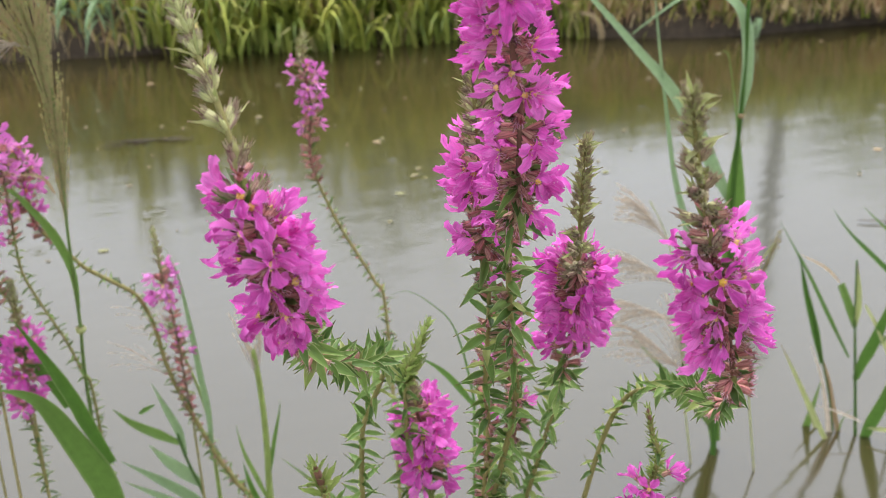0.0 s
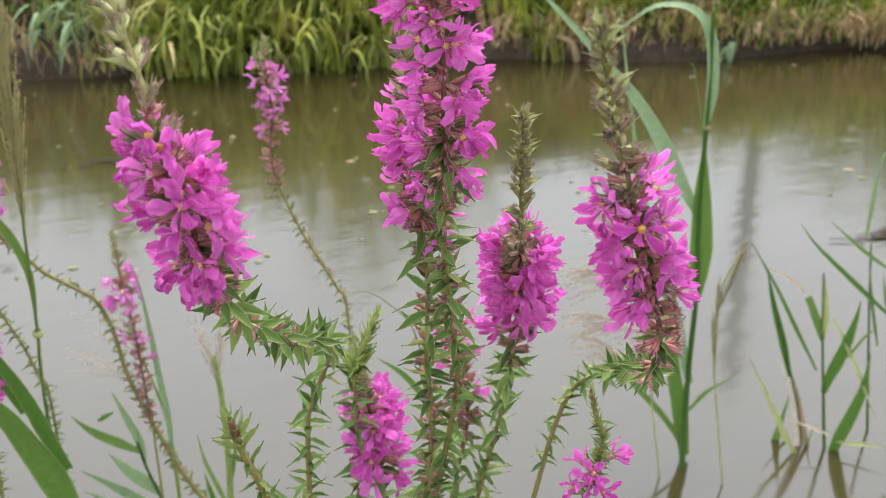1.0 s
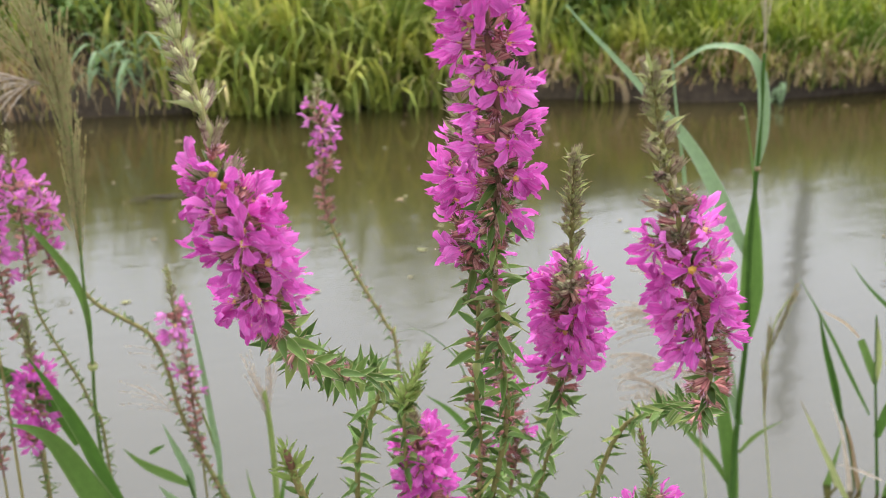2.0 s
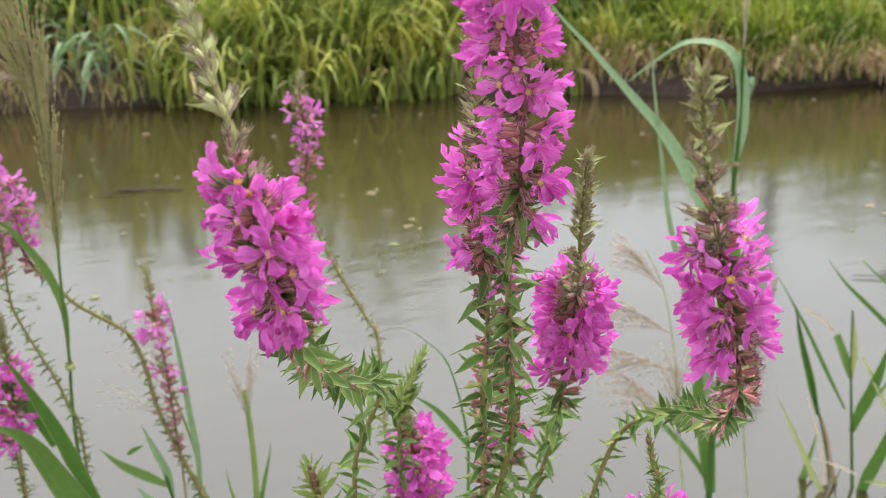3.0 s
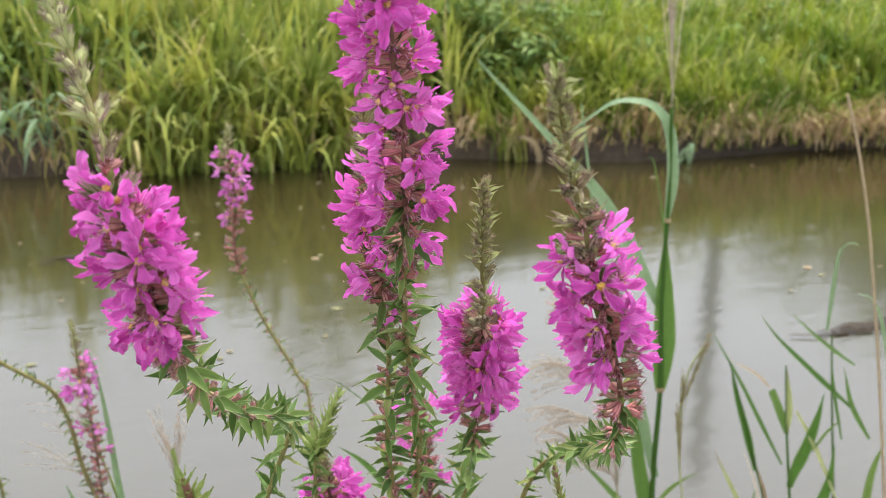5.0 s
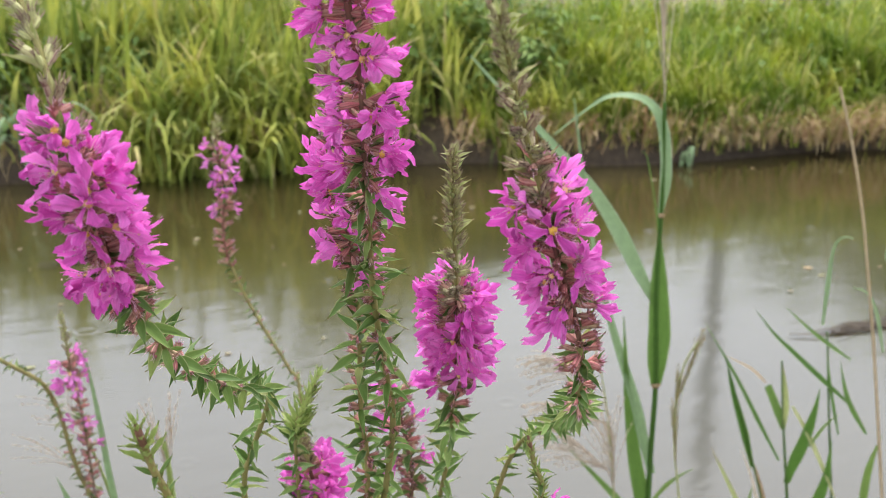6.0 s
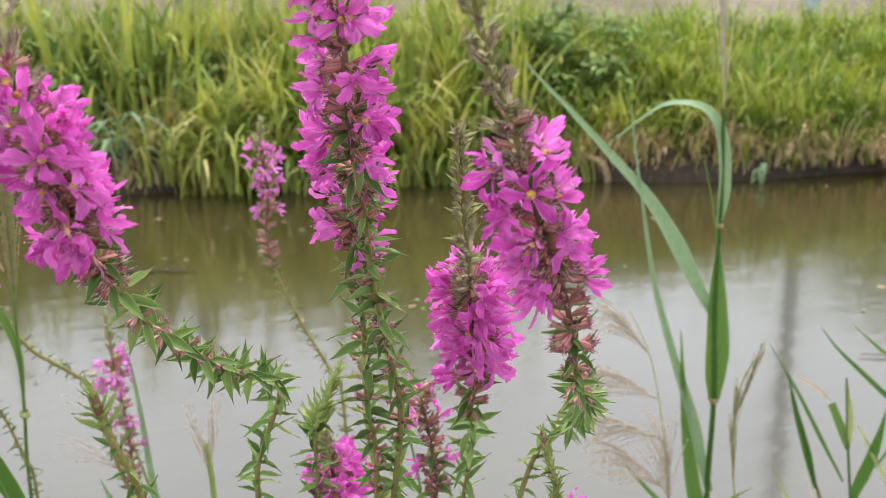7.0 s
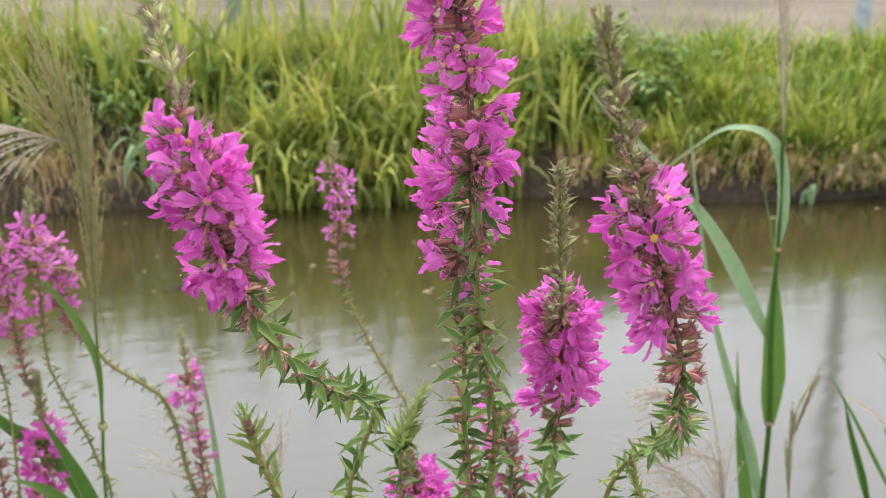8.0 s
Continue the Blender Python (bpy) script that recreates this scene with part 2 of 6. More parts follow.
def water_mat():
    """Muddy slow water: silt colour below, a clear surface with faint wind ripples and drop rings."""
    m = bpy.data.materials.new("muddy_water")
    m.use_nodes = True
    n, l = m.node_tree.nodes, m.node_tree.links
    b = n["Principled BSDF"]
    geo = n.new("ShaderNodeNewGeometry")
    cloud = n.new("ShaderNodeTexNoise")
    cloud.inputs["Scale"].default_value, cloud.inputs["Detail"].default_value = 1.6, 5.0
    l.new(geo.outputs["Position"], cloud.inputs["Vector"])
    cr = ramp(n, [(0.3, (0.036, 0.028, 0.009)), (0.7, (0.050, 0.040, 0.015))])
    l.new(cloud.outputs["Fac"], cr.inputs["Fac"])
    l.new(cr.outputs["Color"], b.inputs["Base Color"])
    b.inputs["Roughness"].default_value = 0.11
    b.inputs["IOR"].default_value = 2.2
    rip = n.new("ShaderNodeTexNoise")
    rip.inputs["Scale"].default_value, rip.inputs["Detail"].default_value = 9.0, 3.0
    mp = n.new("ShaderNodeMapping")
    mp.inputs["Scale"].default_value = (0.5, 1.3, 1.0)
    l.new(geo.outputs["Position"], mp.inputs["Vector"])
    l.new(mp.outputs["Vector"], rip.inputs["Vector"])
    vor = n.new("ShaderNodeTexVoronoi")
    vor.inputs["Scale"].default_value = 7.0
    l.new(geo.outputs["Position"], vor.inputs["Vector"])
    wave = n.new("ShaderNodeMath")
    wave.operation = "MULTIPLY"
    wave.inputs[1].default_value = 42.0
    l.new(vor.outputs["Distance"], wave.inputs[0])
    sine = n.new("ShaderNodeMath")
    sine.operation = "COSINE"
    l.new(wave.outputs[0], sine.inputs[0])
    fade = n.new("ShaderNodeMapRange")
    fade.inputs["From Min"].default_value, fade.inputs["From Max"].default_value = 0.24, 0.0
    fade.inputs["To Min"].default_value, fade.inputs["To Max"].default_value = 0.0, 1.0
    l.new(vor.outputs["Distance"], fade.inputs["Value"])
    pick = n.new("ShaderNodeSeparateColor")
    l.new(vor.outputs["Color"], pick.inputs["Color"])
    some = n.new("ShaderNodeMath")
    some.operation = "GREATER_THAN"
    some.inputs[1].default_value = 0.55
    l.new(pick.outputs["Red"], some.inputs[0])
    ring = n.new("ShaderNodeMath")
    ring.operation = "MULTIPLY"
    l.new(sine.outputs[0], ring.inputs[0])
    l.new(fade.outputs["Result"], ring.inputs[1])
    ring2 = n.new("ShaderNodeMath")
    ring2.operation = "MULTIPLY"
    l.new(ring.outputs[0], ring2.inputs[0])
    l.new(some.outputs[0], ring2.inputs[1])
    tot = n.new("ShaderNodeMath")
    tot.operation = "MULTIPLY_ADD"
    l.new(ring2.outputs[0], tot.inputs[0])
    tot.inputs[1].default_value = 0.50
    l.new(rip.outputs["Fac"], tot.inputs[2])
    fine = n.new("ShaderNodeTexNoise")
    fine.inputs["Scale"].default_value, fine.inputs["Detail"].default_value = 34.0, 2.0
    l.new(mp.outputs["Vector"], fine.inputs["Vector"])
    tot2 = n.new("ShaderNodeMath")
    tot2.operation = "MULTIPLY_ADD"
    l.new(fine.outputs["Fac"], tot2.inputs[0])
    tot2.inputs[1].default_value = 0.20
    l.new(tot.outputs[0], tot2.inputs[2])
    bp = n.new("ShaderNodeBump")
    bp.inputs["Strength"].default_value, bp.inputs["Distance"].default_value = 0.19, 0.005
    l.new(tot2.outputs[0], bp.inputs["Height"])
    l.new(bp.outputs["Normal"], b.inputs["Normal"])
    return m


def metal_mat(name, col):
    m = bpy.data.materials.new(name)
    m.use_nodes = True
    n, l = m.node_tree.nodes, m.node_tree.links
    t = n.new("ShaderNodeTexNoise")
    t.inputs["Scale"].default_value = 25.0
    geo = n.new("ShaderNodeNewGeometry")
    l.new(geo.outputs["Position"], t.inputs["Vector"])
    cr = ramp(n, [(0.3, tuple(c * 0.7 for c in col)), (0.7, col)])
    l.new(t.outputs["Fac"], cr.inputs["Fac"])
    l.new(cr.outputs["Color"], n["Principled BSDF"].inputs["Base Color"])
    n["Principled BSDF"].inputs["Roughness"].default_value = 0.55
    return m


# The mud is wet, and coloured darker still for shade under the hanging grass.
SOIL, MUD_SHADED, WATER, POST = soil_mat(), soil_mat([(0.45, (0.022, 0.016, 0.011)), (0.8, (0.05, 0.036, 0.024)), (1.1, (0.085, 0.062, 0.04))], "shaded_wet_mud"), water_mat(), metal_mat("painted_post", (0.44, 0.50, 0.55))


# ---- mesh tools ----
class Build:
    """Collects vertices, faces, materials and uv for one mesh."""

    def __init__(self):
        self.v, self.f, self.m, self.uv = [], [], [], []

    def face(self, idx, mat=0, uvs=None):
        self.f.append(tuple(idx))
        self.m.append(mat)
        self.uv.extend(uvs if uvs else [(0.5, 0.5)] * len(idx))

    def grid(self, rows, mat=0, closed=False):
        """rows: lists of points, all as long; v runs along the rows."""
        base, w = len(self.v), len(rows[0])
        for r in rows:
            self.v.extend(tuple(p) for p in r)
        last = w if closed else w - 1
        for i in range(len(rows) - 1):
            for j in range(last):
                k = (j + 1) % w
                a, b, c, d = base + i * w + j, base + i * w + k, base + (i + 1) * w + k, base + (i + 1) * w + j
                u0, u1 = j / last, (j + 1) / last
                v0, v1 = i / (len(rows) - 1), (i + 1) / (len(rows) - 1)
                self.face((a, b, c, d), mat, [(u0, v0), (u1, v0), (u1, v1), (u0, v1)])

    def mesh(self, name, mats, smooth=True):
        me = bpy.data.meshes.new(name)
        me.from_pydata(self.v, [], self.f)
        for m in mats:
            me.materials.append(m)
        me.polygons.foreach_set("material_index", self.m)
        me.polygons.foreach_set("use_smooth", [smooth] * len(self.f))
        me.uv_layers.new(name="uv").data.foreach_set("uv", np.array(self.uv, dtype=np.float32).ravel())
        me.update()
        return me


def spline(pts, step):
    """A smooth line through the points, as evenly spaced places."""
    p = [Vector(q) for q in pts]
    p = [2 * p[0] - p[1], *p, 2 * p[-1] - p[-2]]
    fine = []
    for i in range(1, len(p) - 2):
        a, b, c, d = p[i - 1 : i + 3]
        for k in range(12):
            t = k / 12
            fine.append(0.5 * (2 * b + (c - a) * t + (2 * a - 5 * b + 4 * c - d) * t * t + (3 * b - a - 3 * c + d) * t**3))
    fine.append(p[-2])
    for _ in range(6):
        fine = [fine[0], *[(fine[i - 1] + 2 * fine[i] + fine[i + 1]) / 4 for i in range(1, len(fine) - 1)], fine[-1]]
    out, left = [fine[0]], step
    for a, b in zip(fine, fine[1:]):
        d = (b - a).length
        while d >= left > 0:
            a = a + (b - a) * (left / d)
            out.append(a.copy())
            d, left = d - left, step
        left -= d
    return out


def frames_along(pts):
    """Place, tangent and two sides at each point of a line."""
    out, side = [], Vector((1, 0, 0))
    for i, p in enumerate(pts):
        t = (pts[min(i + 1, len(pts) - 1)] - pts[max(i - 1, 0)]).normalized()
        side = (side - t * side.dot(t)).normalized()
        out.append((p, t, side, t.cross(side)))
    return out


def tube(b, pts, radius, sides=7, mat=0):
    """A round stem; radius is a function of the way from 0 to 1."""
    fr = frames_along(pts)
    rows = []
    for i, (p, t, x, y) in enumerate(fr):
        r = radius(i / (len(fr) - 1))
        rows.append([p + (x * math.cos(2 * math.pi * k / sides) + y * math.sin(2 * math.pi * k / sides)) * r for k in range(sides)])
    b.grid(rows, mat, closed=True)


def blade(b, pts, width, up, fold=0.25, mat=0, twist=0.0, wave=0.0):
    """A grass leaf along pts: width(0..1), folded along its midrib, its upper side turned to `up`."""
    rows = []
    n = len(pts)
    for i, p in enumerate(pts):
        q = i / (n - 1)
        t = (pts[min(i + 1, n - 1)] - pts[max(i - 1, 0)]).normalized()
        s = t.cross(Vector(up))
        s = s.normalized() if s.length > 1e-4 else Vector((1, 0, 0))
        s = Matrix.Rotation(twist * q, 3, t) @ s
        nrm = s.cross(t)
        w = width(q) / 2
        dip = nrm * w * (fold + wave * math.sin(q * 23))
        rows.append([p - s * w + dip, p - s * w * 0.5 + dip * 0.3, p, p + s * w * 0.5 + dip * 0.3, p + s * w + dip])
    b.grid(rows, mat)


def part(name, me, parent, label="", m=None):
    """Links a mesh as one object under a thing or a part."""
    ob = new(name, me)
    ob.parent = parent
    if parent.data is None:
        ob.matrix_parent_inverse = Matrix.Translation(-parent.location)
    if m is not None:
        ob.matrix_basis = m
    if label:
        tagged(ob, label)
    return ob


def thing(name, place, label, category, group="", kind=""):
    ob = new(name)
    ob.location = place
    ob.empty_display_size = 0.02
    return tagged(ob, label, category, group, kind)


def facing(place, ahead, spin, size):
    """A pose whose z axis points ahead."""
    z = Vector(ahead).normalized()
    x = z.orthogonal().normalized()
    y = z.cross(x)
    rot = Matrix((x, y, z)).transposed().to_4x4() @ Matrix.Rotation(spin, 4, "Z")
    return Matrix.Translation(place) @ rot @ Matrix.Scale(size, 4)


def leaf_pose(place, ahead, up, size):
    """A pose whose y axis points ahead and z axis near up."""
    y = Vector(ahead).normalized()
    x = y.cross(Vector(up)).normalized()
    z = x.cross(y)
    return Matrix.Translation(place) @ Matrix((x, y, z)).transposed().to_4x4() @ Matrix.Scale(size, 4)


# ---- small pieces of the loosestrife, in metres ----


def striped_tube(b, radius, length, pair, bend=0.0):
    """A twelve-sided tube whose strips alternate between two materials, every other edge proud."""
    rows, first = [], len(b.m)
    for i in range(7):
        q = i / 6
        row = []
        for k in range(12):
            a = 2 * math.pi * (k + 0.5 * (k % 2)) / 12
            w = radius(q) * (1.10 if k % 2 else 0.90)
            row.append((math.cos(a) * w + bend * q * q, math.sin(a) * w, q * length))
        rows.append(row)
    b.grid(rows, 0, closed=True)
    for k in range(first, len(b.m)):
        b.m[k] = pair[(k - first) % 2]


def thread(b, foot, tip, width, mat, sag=0.0):
    """A fine hair of two crossed slips, bent at its middle."""
    foot, tip = Vector(foot), Vector(tip)
    d = tip - foot
    x = d.orthogonal().normalized() * width
    mid = (foot + tip) / 2 + x.normalized() * sag * d.length
    for s in (x, d.normalized().cross(x)):
        i = len(b.v)
        b.v += [tuple(foot - s), tuple(foot + s), tuple(mid + s * 0.8), tuple(mid - s * 0.8), tuple(tip)]
        b.face((i, i + 1, i + 2, i + 3), mat, [(0, 0), (1, 0), (1, 0.5), (0, 0.5)])
        b.face((i + 3, i + 2, i + 4), mat, [(0, 0.5), (1, 0.5), (0.5, 1)])


def calyx_into(b, r, length, pair, tooth):
    striped_tube(b, lambda q: 0.00042 + 0.00062 * math.sin(math.pi * min(0.62, 0.72 * q)) - 0.00012 * max(0, q - 0.8) * 5, length, pair, r.uniform(-0.1, 0.12) * length)
    for k in range(8):
        a = 2 * math.pi * (k + r.uniform(-0.3, 0.3)) / 8
        c, s = math.cos(a), math.sin(a)
        rr, out = 0.00098, r.uniform(1.0, 1.9)
        thread(b, (c * rr, s * rr, length * 0.9), (c * rr * out, s * rr * out, length + r.uniform(0.0005, 0.0014)), 0.00022, tooth, r.uniform(-0.1, 0.1))
    for k in range(7):
        a, q = r.random() * 6.3, r.uniform(0.2, 0.95)
        c, s = math.cos(a), math.sin(a)
        thread(b, (c * 0.0010, s * 0.0010, length * q), (c * 0.0017, s * 0.0017, length * q + 0.0004), 0.00007, tooth)


def flower_mesh(seed, open_=1.0, pale=False, petals=6):
    """One flower: ribbed calyx tube, six crinkled petals, a yellow eye and stamens."""
    r = random.Random(seed)
    b = Build()
    tube_len = 0.0062
    calyx_into(b, r, tube_len, (1, 3), 4)
    start, cone = r.random() * 6, r.uniform(-0.2, 0.2)
    for k in range(petals):
        if r.random() < 0.07:
            continue
        a = 2 * math.pi * (k + start + r.uniform(-0.2, 0.2)) / petals
        length = 0.0086 * r.uniform(0.78, 1.12)
        wide = 0.0037 * r.uniform(0.70, 1.25)
        lift = cone + (radians(r.uniform(24, 64)) if open_ > 0.7 else radians(r.uniform(58, 80)))
        curl = r.uniform(-0.6, 0.6)
        ph, roll, fold = r.random() * 6, r.uniform(-0.5, 0.5), r.uniform(-0.8, 0.8)
        notch = [r.uniform(0, 0.0010) for _ in range(7)]
        notch[0] += 0.0013
        notch[6] += 0.0013
        notch[1] += 0.0003
        notch[5] += 0.0003
        rows = []
        for i in range(8):
            q = i / 7
            body = min(1.0, (q * 1.45) ** 1.25)
            w = wide * (0.17 + 0.83 * body * (1 - 0.30 * max(0, q - 0.7) / 0.3))
            el = lift - curl * q * q
            row = []
            for j in range(7):
                e = j / 6 - 0.5
                way = length * q - notch[j] * max(0, q - 0.55) / 0.45
                x = 0.0007 + way * math.cos(el)
                z = tube_len * 0.97 + way * math.sin(el)
                crumple = 0.00044 * math.sin(q * 11 + j * 2.4 + ph) * (0.3 + q) + 0.00052 * math.sin(j * 2.3 + ph * 2) * q
                y = e * w + 0.0004 * math.sin(q * 6 + ph) * q
                zz = z + crumple + fold * abs(e) * w + roll * e * w * q
                row.append((x * math.cos(a) - y * math.sin(a), x * math.sin(a) + y * math.cos(a), zz))
            rows.append(row)
        b.grid(rows, 0)
    for k in range(8):
        a, o = r.random() * 6.3, r.uniform(0.0004, 0.0012)
        far = r.uniform(0.0012, 0.0062) if k % 2 else r.uniform(0.0008, 0.0022)
        foot = Vector((math.cos(a) * o * 0.4, math.sin(a) * o * 0.4, tube_len * 0.85))
        tip = Vector((math.cos(a) * o * (1 + far * 200), math.sin(a) * o * (1 + far * 200), tube_len + far))
        thread(b, foot, tip, 0.00012, 5, r.uniform(-0.12, 0.12))
        h = 0.00028
        for d in (Vector((h, 0, 0)), Vector((0, h, 0))):
            i = len(b.v)
            b.v += [tuple(tip - d), tuple(tip + Vector((0, 0, h))), tuple(tip + d), tuple(tip - Vector((0, 0, h)))]
            b.face((i, i + 1, i + 2, i + 3), 5 if k % 3 else 2)
    rows = []
    for i in range(3):
        rr = 0.00125 * (1 - i / 2.2)
        rows.append([(math.cos(k * 1.047) * rr, math.sin(k * 1.047) * rr, tube_len * 1.02 + 0.0006 * i) for k in range(6)])
    b.grid(rows, 2, closed=True)
    return b.mesh("flower", [PETAL_PALE if pale else PETAL, CALYX, EYE_YELLOW, CALYX_RIB, TOOTH, STAMEN])


def calyx_mesh(seed):
    """A spent flower: the ribbed russet tube alone, with a few withered threads."""
    r = random.Random(seed)
    b = Build()
    length = 0.0056 * r.uniform(0.85, 1.15)
    calyx_into(b, r, length, (0, 1), 2)
    for k in range(4):
        a = r.random() * 6.3
        foot = Vector((math.cos(a) * 0.0005, math.sin(a) * 0.0005, length * 0.95))
        thread(b, foot, foot + Vector((math.cos(a) * 0.0013, math.sin(a) * 0.0013, r.uniform(0.001, 0.004))), 0.00011, 3, r.uniform(-0.2, 0.2))
    return b.mesh("calyx", [CALYX, CALYX_RIB, TOOTH, STAMEN])


def bud_mesh(seed, young=False):
    """A closed bud: a downy striped spindle with pointed teeth."""
    r = random.Random(seed)
    b = Build()
    length = 0.0046 * r.uniform(0.85, 1.15)
    striped_tube(b, lambda q: length * 0.20 * math.sin(math.pi * (0.10 + 0.80 * q)) ** 0.8, length, (0, 1), r.uniform(-0.1, 0.1) * length)
    for k in range(7):
        a = k * 0.9 + r.random() * 0.4
        c, s = math.cos(a), math.sin(a)
        rr, out = length * 0.15, r.uniform(1.0, 2.1)
        thread(b, (c * rr, s * rr, length * 0.78), (c * rr * out, s * rr * out, length * r.uniform(1.12, 1.45)), 0.00022, 2, r.uniform(-0.1, 0.1))
    for k in range(6):
        a, q = r.random() * 6.3, r.uniform(0.15, 0.9)
        c, s = math.cos(a), math.sin(a)
        rr = length * 0.18
        thread(b, (c * rr, s * rr, length * q), (c * rr * 1.9, s * rr * 1.9, length * q + 0.0005), 0.00006, 2)
    return b.mesh("bud", [BUD_GREEN, BUD_GREEN_RIB, DOWN] if young else [BUD, BUD_RIB, DOWN])


def leaf_mesh(seed, length=0.0125, wide=0.0038, mat=None):
    """A pointed lance leaf, folded on its midrib, its base clasping the stem; it lies along +y."""
    r = random.Random(seed)
    b = Build()
    arch, fold, twist = r.uniform(-0.45, 0.5), r.uniform(0.4, 1.1), r.uniform(-0.7, 0.7)
    rows = []
    for i in range(9):
        q = i / 8
        w = wide * (0.50 * (1 - q) ** 0.7 + 0.66 * math.sin(math.pi * q**0.62)) * (1 - q**5) + 0.00015
        y, z = length * q, length * (0.10 * q - arch * q * q * 0.6)
        row = []
        for j in range(5):
            e = j / 4 - 0.5
            lift = abs(e) * w * fold + twist * q * e * w + 0.00022 * math.sin(q * 14 + j * 2)
            row.append((e * w * math.cos(fold * 0.6), y, z + lift))
        rows.append(row)
    b.grid(rows, 0)
    return b.mesh("leaf", [mat or LEAF])


FLOWERS = [flower_mesh(s) for s in range(9)] + [flower_mesh(20 + s, open_=0.5) for s in range(2)]
FLOWERS_PALE = [flower_mesh(40 + s, pale=True) for s in range(4)]
CALYXES = [calyx_mesh(60 + s) for s in range(5)]
BUDS = [bud_mesh(80 + s) for s in range(5)]
SPROUTS = [leaf_mesh(160 + s, 0.0088, 0.0026, YOUNG) for s in range(5)]
BUDS_YOUNG = [bud_mesh(90 + s, True) for s in range(4)]
LEAVES = [leaf_mesh(100 + s, 0.0120, 0.0037 if s % 3 else 0.0030) for s in range(9)]
BRACTS = [leaf_mesh(120 + s, 0.0095, 0.0022) for s in range(4)]
SHOOTS = [leaf_mesh(140 + s, 0.0095, 0.0019, SHOOT) for s in range(4)]


FADED_SIDE = Vector((-0.40, -0.88, 0.25)).normalized()


